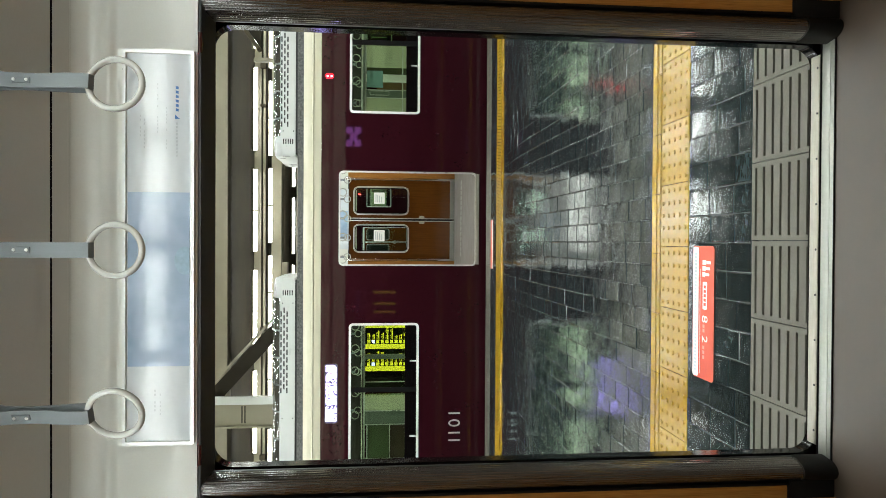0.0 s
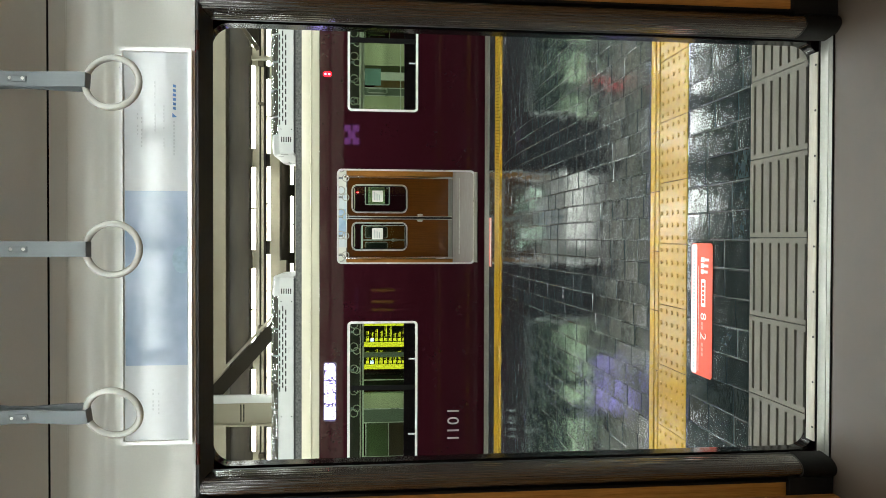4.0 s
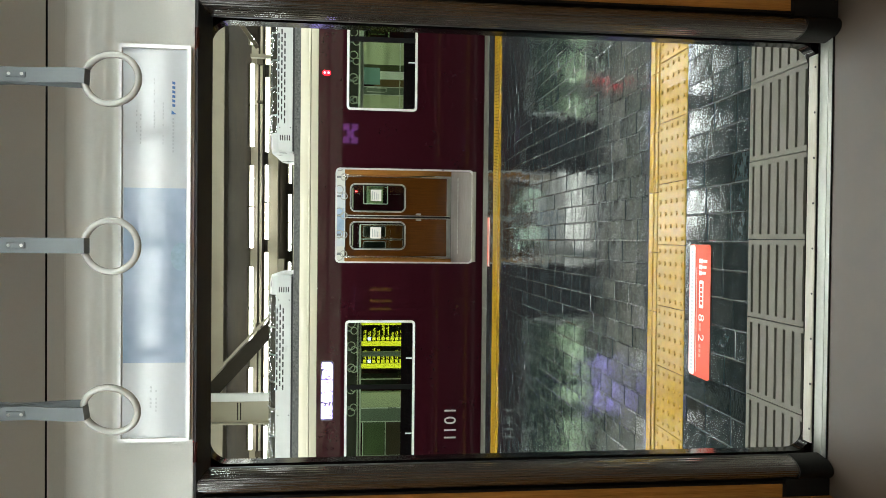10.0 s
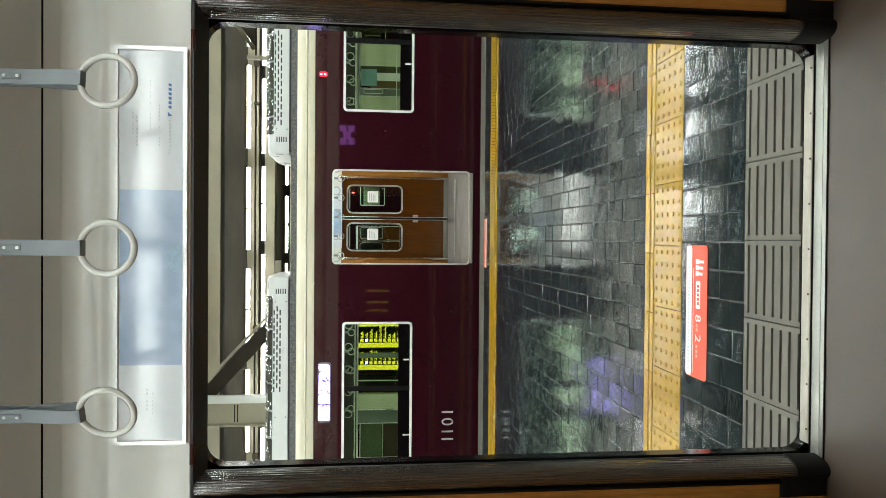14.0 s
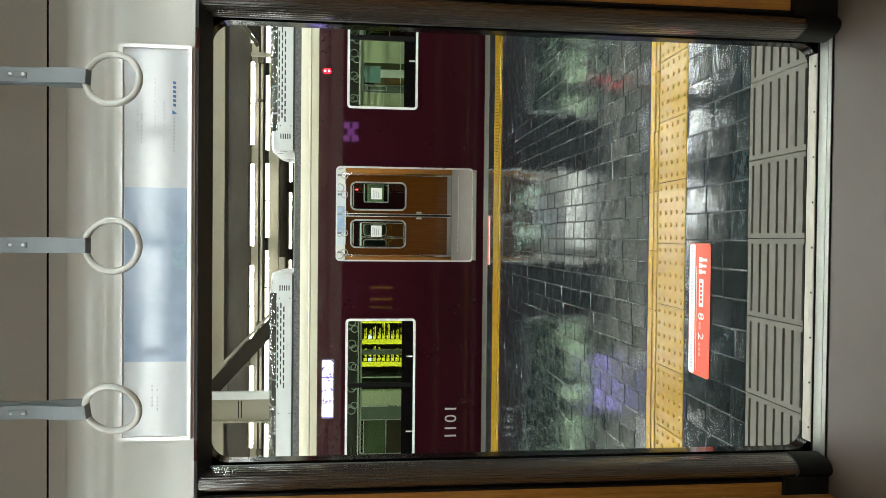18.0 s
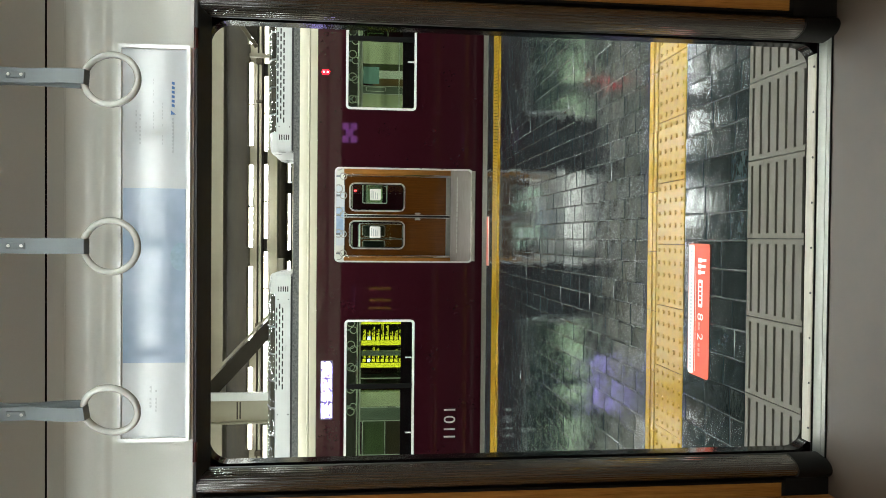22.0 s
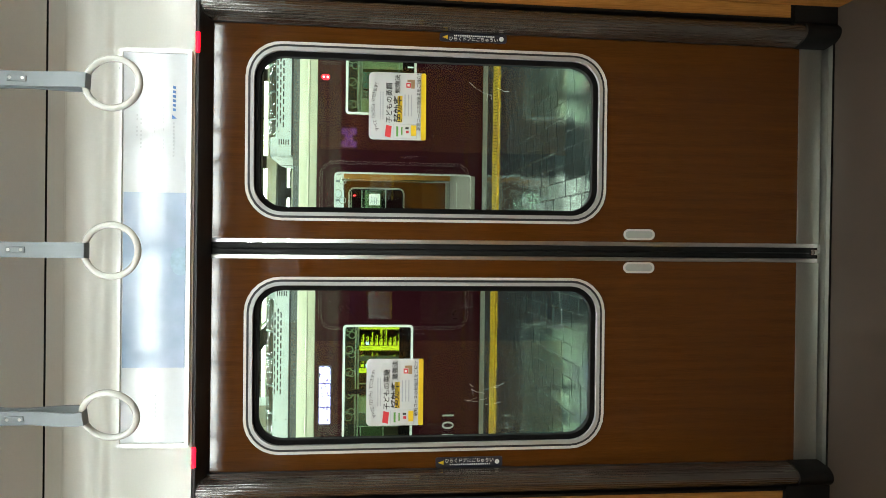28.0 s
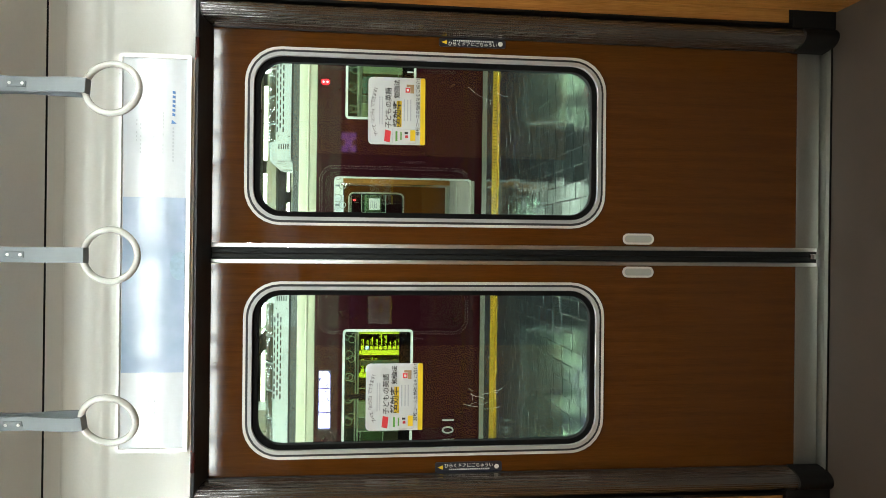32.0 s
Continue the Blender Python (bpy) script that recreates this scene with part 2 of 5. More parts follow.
NAVY = mat("navy_label", (0.008, 0.011, 0.022), 0.35, var=0.05, bump=0)
NUMBER = mat("silver_lettering", (0.55, 0.53, 0.52), 0.35, metal=0.3, var=0.05, bump=0)
GLASS = pane("door_glass", (0.78, 0.885, 0.82), 1.52)
TINTED = pane("green_tinted_glass", (0.70, 0.80, 0.67))
CABINLAMP = glow("cabin_light", (0.93, 1.0, 0.96), CABIN_GLOW)
CARLAMP = glow("car_light", (0.95, 1.0, 0.93), CAR_GLOW)
TUBE = glow("fluorescent_tube", (0.93, 1.0, 0.95), TUBE_GLOW)
GLINTTUBE = glow("dim_tube", (0.98, 1.0, 0.92), 36.0)
FARTUBE = glow("far_tube", (0.95, 1.0, 0.94), FAR_GLOW)
LEDWHITE = glow("white_led", (0.46, 0.39, 1.0), 10.0, True)
LEDPURPLE = glow("purple_led", (0.55, 0.18, 0.75), 4.5, True)
LEDRED = glow("red_led", (1.0, 0.10, 0.12), 16.0, True)
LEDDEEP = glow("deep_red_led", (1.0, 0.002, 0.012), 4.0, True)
LEDYEL = glow("yellow_sign", (1.0, 0.70, 0.05), 2.6, True)
LEDDIM = glow("dim_yellow_sign", (1.0, 0.62, 0.05), 0.55, True)
LENS = mat("dark_red_lens", (0.035, 0.005, 0.006), 0.15, var=0.05, bump=0)
SIGNDARK = mat("dark_sign_face", (0.02, 0.035, 0.02), 0.3, var=0.1, bump=0)
CYANGLEAM = mat("pale_cyan_glass", (0.20, 0.34, 0.34), 0.15, var=0.2, scale=9, bump=0)
SCUFF = mat("white_scuff", (0.36, 0.37, 0.36), 0.7, var=0.2, bump=0)
TIMBER = mat("brown_far_timber", (0.13, 0.075, 0.02), 0.4, var=0.15, bump=0.02)
MOSS = mat("moss_green_sash", (0.055, 0.085, 0.035), 0.4, var=0.25, scale=5, bump=0.02)
DIMTIMBER = mat("dark_brown_panel", (0.035, 0.024, 0.014), 0.4, var=0.2, bump=0.02)
LEDBACK = mat("display_window", (0.10, 0.085, 0.12), 0.1, var=0.1, bump=0)


# ---- mesh helpers ----
def box(bm, x0, x1, y0, y1, z0, z1, bev=0.0, seg=2):
    v = [bm.verts.new((x, y, z)) for x in (x0, x1) for y in (y0, y1) for z in (z0, z1)]
    f = [bm.faces.new([v[i] for i in q]) for q in ((0, 1, 3, 2), (4, 6, 7, 5), (0, 4, 5, 1), (2, 3, 7, 6), (0, 2, 6, 4), (1, 5, 7, 3))]
    if bev:
        bmesh.ops.bevel(bm, geom=list({e for q in f for e in q.edges}), offset=bev, segments=seg, affect="EDGES", profile=0.5)
    return bm


def boxed(*a, **k):
    return box(bmesh.new(), *a, **k)


def rrect(x0, x1, z0, z1, r, n=6):
    """A rounded rectangle's outline, n steps to a corner, counter-clockwise from the lower right."""
    pts = []
    for cx, cz, a in ((x1 - r, z0 + r, -90), (x1 - r, z1 - r, 0), (x0 + r, z1 - r, 90), (x0 + r, z0 + r, 180)):
        for i in range(n + 1):
            b = radians(a + 90 * i / n)
            pts.append((cx + r * math.cos(b), cz + r * math.sin(b)))
    return pts


def plate(bm, pts, y0, y1):
    """A slab with that outline in x and z, from y0 to y1."""
    a = [bm.verts.new((x, y0, z)) for x, z in pts]
    b = [bm.verts.new((x, y1, z)) for x, z in pts]
    bm.faces.new(a)
    bm.faces.new(b[::-1])
    n = len(pts)
    for i in range(n):
        j = (i + 1) % n
        bm.faces.new((a[i], b[i], b[j], a[j]))
    return bm


def ring(bm, outer, inner, y0, y1):
    """A frame between two outlines of as many points."""
    n = len(outer)
    A, B, C, D = ([bm.verts.new((x, y, z)) for x, z in pts] for pts, y in ((outer, y0), (inner, y0), (outer, y1), (inner, y1)))
    for i in range(n):
        j = (i + 1) % n
        bm.faces.new((A[i], A[j], B[j], B[i]))
        bm.faces.new((C[j], C[i], D[i], D[j]))
        bm.faces.new((A[j], A[i], C[i], C[j]))
        bm.faces.new((B[i], B[j], D[j], D[i]))
    return bm


def holed(bm, x0, x1, z0, z1, hole, y0, y1):
    """A wall panel with one rounded hole through it."""
    n = len(hole) // 4
    for y, flip in ((y0, False), (y1, True)):
        c = [bm.verts.new((x, y, z)) for x, z in ((x1, z0), (x1, z1), (x0, z1), (x0, z0))]
        h = [bm.verts.new((x, y, z)) for x, z in hole]
        for i in range(len(h)):
            j = (i + 1) % len(h)
            a, b = c[i // n], c[j // n]
            q = [a, h[j], h[i]] if a is b else [a, b, h[j], h[i]]
            bm.faces.new(q[::-1] if flip else q)
    p = [bm.verts.new((x, y0, z)) for x, z in hole]
    q = [bm.verts.new((x, y1, z)) for x, z in hole]
    for i in range(len(p)):
        j = (i + 1) % len(p)
        bm.faces.new((p[i], p[j], q[j], q[i]))
    return bm


def prism_x(bm, pts, x0, x1):
    """A bar along x with that outline in y and z."""
    a = [bm.verts.new((x0, y, z)) for y, z in pts]
    b = [bm.verts.new((x1, y, z)) for y, z in pts]
    bm.faces.new(a[::-1])
    bm.faces.new(b)
    for i in range(len(pts)):
        j = (i + 1) % len(pts)
        bm.faces.new((a[i], a[j], b[j], b[i]))
    return bm


def prism_z(bm, pts, z0, z1):
    a = [bm.verts.new((x, y, z0)) for x, y in pts]
    b = [bm.verts.new((x, y, z1)) for x, y in pts]
    bm.faces.new(a[::-1])
    bm.faces.new(b)
    for i in range(len(pts)):
        j = (i + 1) % len(pts)
        bm.faces.new((a[i], a[j], b[j], b[i]))
    return bm


def tube(bm, pts, r, n=10, closed=False):
    """A round bar along a line of points."""
    P = [Vector(p) for p in pts]
    rows = []
    for i, p in enumerate(P):
        a = P[i - 1] if (i or closed) else P[i]
        b = P[(i + 1) % len(P)] if (i < len(P) - 1 or closed) else P[i]
        d = (b - a).normalized()
        u = d.orthogonal() if abs(d.y) > 0.9 else d.cross(Vector((0, 1, 0))).normalized()
        w = d.cross(u).normalized()
        u = w.cross(d)
        rows.append([bm.verts.new(p + r * (math.cos(k * math.tau / n) * u + math.sin(k * math.tau / n) * w)) for k in range(n)])
    m = len(rows)
    for i in range(m if closed else m - 1):
        for k in range(n):
            bm.faces.new((rows[i][k], rows[i][(k + 1) % n], rows[(i + 1) % m][(k + 1) % n], rows[(i + 1) % m][k]))
    if not closed:
        bm.faces.new(rows[0][::-1])
        bm.faces.new(rows[-1])
    return bm


def mesh_of(bm, name, material, off=Vector((0, 0, 0)), sharp=32):
    bmesh.ops.recalc_face_normals(bm, faces=bm.faces)
    bm.transform(Matrix.Translation(-off))
    me = bpy.data.meshes.new(name)
    bm.to_mesh(me)
    bm.free()
    me.materials.append(material)
    me.shade_smooth()
    me.set_sharp_from_angle(angle=radians(sharp))
    return me


def base_of(ob):
    p = Vector((0, 0, 0))
    while ob:
        p += ob.location
        ob = ob.parent
    return p


def part(name, bm, material, parent, label=""):
    ob = new(name, mesh_of(bm, name, material, base_of(parent)))
    ob.parent = parent
    return tagged(ob, label)


def thing(name, at, label, category, group="", kind=""):
    ob = new(name)
    ob.location = at
    ob.empty_display_size = 0.1
    return tagged(ob, label, category, group, kind)


def solid(name, bm, material, label="", category="", group="", kind="", at=(0, 0, 0)):
    ob = new(name, mesh_of(bm, name, material, Vector(at)))
    ob.location = at
    return tagged(ob, label, category, group, kind)


def setting(name, bm, material, label="", at=(0, 0, 0)):
    return solid(name, bm, material, label, "", "", "structure", at)


def words(text, size, m, depth=0.0006, fat=0.0):
    """Lettering in the built-in font as a bmesh that stands in x and z and faces -y, centred."""
    cu = bpy.data.curves.new("lettering", "FONT")
    cu.body, cu.size, cu.align_x, cu.align_y, cu.extrude = text, size, "CENTER", "CENTER", depth
    cu.resolution_u, cu.offset = 3, fat
    ob = bpy.data.objects.new("lettering", cu)
    me = bpy.data.meshes.new_from_object(ob)
    bm = bmesh.new()
    bm.from_mesh(me)
    bpy.data.objects.remove(ob)
    bpy.data.meshes.remove(me)
    bpy.data.curves.remove(cu)
    bm.transform(m @ pose(0, 0, 0, 90, 0, 0))
    return bm


# ======== our carriage ========
PZ = -0.112          # platform level below the carriage floor
OPEN_W = 0.613       # half the door opening


def cabin():
    bm = boxed(-4, 4, -2.66, -0.030, -0.06, 0.0)
    setting("floor", bm, VINYL, "grey speckled vinyl carriage floor")
    # sill: inner plate, slot, outer plate
    sill = thing("trim_sill", (0, 0, 0), "worn bright metal door sill with a black slot", "sill", kind="structure")
    b = boxed(-0.635, 0.635, -0.027, 0.028, -0.03, 0.004, 0.003)
    box(b, -0.635, 0.635, -0.012, -0.009, 0.0, 0.0055)
    part("inner_plate", b, KICK, sill)
    b = boxed(-0.635, 0.635, 0.028, 0.043, -0.09, -0.06)
    box(b, -0.635, 0.635, 0.0405, 0.0428, -0.06, -0.001)
    part("slot", b, MATTE, sill, "black slot")
    part("edge_line", boxed(-0.635, 0.635, -0.0315, -0.0275, -0.01, 0.0035), MATTE, sill, "black line along the floor")
    part("outer_plate", boxed(-0.582, 0.578, 0.043, 0.083, -0.05, 0.002, 0.003), SILL, sill)
    for i in range(9):
        x = -0.54 + i * 0.135
        m = bmesh.new()
        tube(m, [(x, 0.050, 0.0), (x, 0.050, 0.0035)], 0.0035, 8)
        part("screw", m, BLACK, sill)
    # header panel over the door, with its cove
    prof = [(-0.06, 1.764), (-0.06, 1.912), (-0.0575, 1.922), (-0.0575, 1.946), (-0.0585, 1.960)]
    for i in range(13):
        u = -1 + i / 6
        prof.append((-0.0585 - 0.0015 * (u + 1) - 0.0042 * (0.5 + 0.5 * math.cos(math.pi * u)), 1.983 + 0.0225 * u))
    for i in range(1, 9):
        a = radians(90 * i / 8)
        prof.append((-0.0617 - 0.0298 * (1 - math.cos(a)), 2.006 + 0.060 * math.sin(a)))
    prof += [(0.05, 2.066), (0.05, 1.79), (0.0, 1.764)]
    setting("wall_header", prism_x(bmesh.new(), prof, -4, 4), CREAM, "cream panel over the carriage door")
    sof = [(-0.058, 1.762), (-0.058, 1.756), (0.01, 1.735), (0.012, 1.742), (0.0, 1.762)]
    setting("trim_soffit", prism_x(bmesh.new(), sof, -0.70, 0.70), BLACK, "black strip under the door header")
    # the ceiling, one mesh with a joint
    cb = bmesh.new()
    prism_x(cb, [(-0.086, 2.0645), (-0.125, 2.090), (-0.125, 2.12), (-0.086, 2.10)], -4, 4)
    prism_x(cb, [(-0.1305, 2.0932), (-0.30, 2.176), (-0.52, 2.205), (-2.14, 2.205), (-2.36, 2.176), (-2.57, 2.066), (-2.57, 2.26), (-0.1305, 2.26)], -4, 4)
    jb = boxed(-4, 4, -0.1302, -0.1275, 2.112, 2.116)
    box(jb, -4, 4, -0.1275, -0.1254, 2.0905, 2.116)
    setting("trim_joint", jb, MATTE, "dark open joint in the ceiling")
    setting("ceiling", cb, CEIL, "grey-cream carriage ceiling panels with a dark joint")
    # side walls beside the door
    for s in (1, -1):
        a, b = sorted((s * 0.672, s * 2.4))
        setting("wall_panel_" + ("right" if s > 0 else "left"), boxed(a, b, -0.03, 0.0, 0.135, 1.764), WOODL, "amber wood laminate wall panel")
        c, d = sorted((s * 0.655, s * 2.4))
        setting("baseboard_" + ("right" if s > 0 else "left"), boxed(c, d, -0.045, 0.0, 0.0, 0.132, 0.004), PLINTH, "black carriage baseboard")
        e, f = sorted((s * 0.664, s * 0.671))
        setting("trim_edge_" + ("right" if s > 0 else "left"), boxed(e, f, -0.036, 0.0, 0.1, 1.764), PLINTH, "thin dark strip beside the wall panel")
        g, h = sorted((s * 2.4, s * 4.0))
        setting("wall_end_" + ("right" if s > 0 else "left"), boxed(g, h, -0.03, 0.0, 0.0, 1.764), WOODL, "wood laminate carriage wall")
        # partition and bench stand out of view, added for their shade by the door
        p, q = sorted((s * 0.705, s * 0.735))
        setting("wall_partition_" + ("right" if s > 0 else "left"), boxed(p, q, -0.66, -0.046, 0.0, 1.55), WOODL, "unseen wood laminate partition, added to shade the door corner")
        p, q = sorted((s * 0.737, s * 3.9))
        setting("bench_" + ("right" if s > 0 else "left"), boxed(p, q, -0.55, -0.046, 0.12, 0.43, 0.04, 3), SEAT, "olive plush bench along the wall")
        k, l = sorted((s * 4.0, s * 4.1))
        setting("wall_cross_" + ("right" if s > 0 else "left"), boxed(k, l, -2.66, 0.08, 0.0, 2.26), CREAM, "plain cream cross wall of the carriage")
    # fluted pillars
    for s in (1, -1):
        pts = []
        n = 96
        for i in range(n + 1):
            a = radians(178 + 160 * i / n)
            rib = 0.0009 * abs(math.sin(math.pi * 17 * i / n))
            pts.append((s * (0.6325 + (0.0315 - rib) * math.cos(a)), 0.010 + (0.066 - rib) * math.sin(a)))
        pts += [(s * 0.664, 0.010)]
        pil = thing("pillar_" + ("right" if s > 0 else "left"), (s * 0.66, 0, 0), "fluted dark bronze metal door pillar", "pillar", kind="structure")
        part("shaft", prism_z(bmesh.new(), pts, 0.10, 1.763), DARKMETAL, pil)
        foot = [(s * (0.6335 + 0.0345 * math.cos(radians(178 + 164 * i / 24))), 0.010 + 0.070 * math.sin(radians(178 + 164 * i / 24))) for i in range(25)] + [(s * 0.674, 0.010)]
        part("foot", prism_z(bmesh.new(), foot, 0.0, 0.10), PLINTH, pil, "black pillar foot")
        x0, x1 = sorted((s * 0.600, s * 0.618))
        part("door_seal", boxed(x0, x1, 0.0, 0.012, 0.004, 1.74, 0.003), BLACK, pil, "black rubber door seal")
    # outer skin of our carriage, with the rounded doorway
    bm = holed(bmesh.new(), -0.8, 0.8, -0.15, 2.015, rrect(-OPEN_W - 0.006, OPEN_W + 0.006, -0.02, 1.768, 0.065, 8), 0.070, 0.100)
    box(bm, -9, -0.8, 0.070, 0.100, -0.15, 2.015)
    box(bm, 0.8, 9, 0.070, 0.100, -0.15, 2.015)
    setting("wall_outer", bm, MAROON, "dark maroon outer side of our carriage")
    bm = ring(bmesh.new(), rrect(-OPEN_W - 0.005, OPEN_W + 0.005, -0.019, 1.767, 0.064, 8), rrect(-OPEN_W + 0.004, OPEN_W - 0.004, -0.010, 1.758, 0.058, 8), 0.060, 0.104)
    setting("trim_doorway", bm, GLOSSBLACK, "black rim of the carriage doorway")
    disp = thing("side_display", (2.456, 0.1, 1.83), "purple glowing side display on our carriage", "display")
    part("display_face", boxed(2.20, 2.71, 0.1005, 0.106, 1.64, 2.01, 0.004), BLACK, disp)
    for x, z, w in ((2.305, 1.735, 0.075), (2.605, 1.735, 0.075), (2.305, 1.925, 0.075), (2.605, 1.925, 0.075), (2.455, 1.83, 0.085)):
        part("display_block", boxed(x - w, x + w, 0.1065, 0.1085, z - w, z + w), LEDPURPLE, disp)
    # unseen pane with glowing strips, added for yellow reflections in the train across
    sw = thing("side_window", (-1.30, 0.1, 0.95), "unseen dark pane with glowing yellow strips, added for a reflection", "train window")
    part("pane", plate(bmesh.new(), rrect(-2.05, -0.84, 0.72, 1.62, 0.05, 5), 0.1005, 0.104), GLOSSBLACK, sw, "dark glossy pane")
    for x, w in ((-1.17, 0.030), (-1.44, 0.030), (-1.63, 0.024)):
        part("strip", boxed(x - w, x + w, 0.1045, 0.106, 0.84, 1.36), LEDDIM, sw, "dim yellow lit strip")
    setting("wall_outer_band", boxed(-9, 9, 0.07, 0.1, 2.015, 2.30), IVORY, "ivory upper band of our carriage")
    setting("roof", boxed(-9, 9, -2.75, 0.07, 2.27, 2.35), ROOFGREY, "grey carriage roof")
    # the side behind the camera
    bm = bmesh.new()
    for a, b in ((-4, -0.63), (0.63, 4)):
        box(bm, a, b, -2.66, -2.62, 0.0, 0.75)
        box(bm, a, b, -2.66, -2.62, 1.65, 2.07)
        for c, d in ((a, a + 0.55), (b - 0.55, b)):
            box(bm, c, d, -2.66, -2.62, 0.75, 1.65)
    box(bm, -0.63, 0.63, -2.66, -2.62, 1.75, 2.07)
    setting("wall_back", bm, WOODL, "wood laminate wall of the far carriage side")
    bm = boxed(-9, 9, -2.85, -2.8, -0.15, 0.66)
    box(bm, -9, 9, -2.85, -2.8, 1.66, 2.35)
    for a, b in ((-9, -4.0), (-0.82, -0.60), (0.60, 0.82), (4.0, 9)):
        box(bm, a, b, -2.85, -2.8, 0.66, 1.66)
    setting("wall_back_outer", bm, MAROON, "outer side of our carriage towards the wall")


def ceiling_lights():
    first = None
    for y in (-0.86, -1.74):
        for i in range(-9, 9):
            x = (i + 0.5) * 0.33 + 0.06
            if first is None:
                first = thing("ceiling_light", (x, y, 2.205), "long white glowing carriage ceiling light", "ceiling light", "ceiling light rows")
                b = boxed(x - 0.155, x + 0.155, y - 0.065, y + 0.065, 2.118, 2.205, 0.004)
                part("housing", b, WHITEPLASTIC, first)
                part("diffuser", boxed(x - 0.15, x + 0.15, y - 0.055, y + 0.055, 2.104, 2.117), CABINLAMP, first, "glowing white diffuser")
            else:
                copy_thing(first, Matrix.Translation((x, y, 2.205)))


def strap(y, top, ringz):
    st = thing("hanging_strap", (0, y, top), "grey webbing strap with an ivory plastic ring", "hanging strap", "hanging straps")
    # two layers of webbing, closing towards the ring
    b = bmesh.new()
    g = ringz - 1.8365
    for s in (1, -1):
        line = [(s * 0.019, top), (s * 0.016, top - 0.07), (s * 0.0075, 2.035 + g), (s * 0.0065, 1.99 + g), (s * 0.0135, 1.93 + g), (s * 0.0150, 1.900 + g), (s * 0.0118, 1.884 + g), (s * 0.0, 1.8785 + g)]
        rows = [[b.verts.new((dx, y + p + q, z)) for dx, q in ((-0.0155, -0.0012), (0.0155, -0.0012), (0.0155, 0.0012), (-0.0155, 0.0012))] for p, z in line]
        for r, q in zip(rows, rows[1:]):
            for k in range(4):
                b.faces.new((r[k], r[(k + 1) % 4], q[(k + 1) % 4], q[k]))
    part("webbing", b, WEB, st, "grey woven strap")
    pts = [(0.0525 * math.cos(math.tau * i / 48), y, ringz + 0.0525 * math.sin(math.tau * i / 48)) for i in range(48)]
    part("ring", tube(bmesh.new(), pts, 0.0068, 12, True), WHITEPLASTIC, st, "ivory plastic grip ring")
    part("clasp", boxed(-0.0065, 0.0065, y - 0.0115, y - 0.0060, 1.997 + g, 2.033 + g, 0.002), WEB, st, "small grey clasp")
    for z in (2.003, 2.027):
        part("rivet", tube(bmesh.new(), [(0, y - 0.0132, z + g), (0, y - 0.0112, z + g)], 0.0032, 10), ALU, st, "bright metal rivet")
    return st


def hanging_straps():
    for y in (-0.42, -2.2):
        b = tube(bmesh.new(), [(-3.9, y, 2.150), (3.9, y, 2.150)], 0.014, 12)
        solid("strap_rail", b, CHROME, "polished steel rail for hanging straps", "rail", at=(0, y, 2.15))
    st = strap(-0.42, 2.150, 1.8365)
    y = -0.42
    turn = {-1: -19, 0: 2, 1: 9}
    for yy in (-0.42, -2.2):
        for i in range(-8, 9):
            if yy == -0.42 and i == 0:
                continue
            copy_thing(st, Matrix.Translation((i * 0.336 - 0.002 if i else -0.003, yy, 2.150)) @ pose(0, 0, 0, 0, 0, turn.get(i, (i * 37 % 11) - 5) if yy == -0.42 else 3))
    st.matrix_basis = Matrix.Translation((-0.004, y, 2.150))


def poster_frame():
    fr = thing("poster_frame", (0, -0.06, 1.77), "wide aluminium poster frame with a pale blue advertisement", "poster frame", "poster frames over the doors")
    b = ring(bmesh.new(), rrect(-0.506, 0.500, 1.769, 1.945, 0.004, 2), rrect(-0.4965, 0.4905, 1.7785, 1.9375, 0.002, 2), -0.074, -0.060)
    part("frame", b, ALU, fr, "white aluminium frame")
    po = part("poster", boxed(-0.498, 0.492, -0.066, -0.061, 1.777, 1.939), PAPER, fr, "pale glossy advertising poster")
    part("picture", boxed(-0.305, 0.139, -0.0675, -0.0662, 1.782, 1.934), POSTERBLUE, po, "soft blue picture on the poster")
    disc = [(-0.035 + 0.036 * math.cos(math.tau * i / 24), max(1.7822, 1.793 + 0.026 * math.sin(math.tau * i / 24))) for i in range(24)]
    part("picture_patch", plate(bmesh.new(), disc, -0.0683, -0.0676), TEAL, po)
    # blue mark and lines of small print, plain shapes only
    tri = [(0.327, 1.8065), (0.337, 1.818), (0.326, 1.8185)]
    part("mark", plate(bmesh.new(), tri, -0.0676, -0.0664), BLUEINK, po)
    for i in range(6):
        x = 0.345 + i * 0.0113
        part("mark", plate(bmesh.new(), [(x, 1.8095), (x + 0.0068, 1.8095), (x + 0.0082, 1.8165), (x + 0.0014, 1.8165)], -0.0676, -0.0664), BLUEINK, po)
    for x0, x1, z, h in ((0.23, 0.33, 1.812, 0.004), (0.29, 0.42, 1.86, 0.002), (0.25, 0.36, 1.838, 0.002), (0.25, 0.33, 1.892, 0.003), (0.27, 0.34, 1.902, 0.0025), (-0.42, -0.36, 1.865, 0.004), (-0.43, -0.37, 1.852, 0.003)):
        n = max(4, int((x1 - x0) / 0.009))
        b = bmesh.new()
        for i in range(n):
            xx = x0 + (x1 - x0) * i / n
            if random.random() < 0.85:
                box(b, xx, xx + 0.0052, -0.0672, -0.0664, z, z + h)
        tagged(part("small_print", b, PALEINK, po), kind="stuff")
    return fr


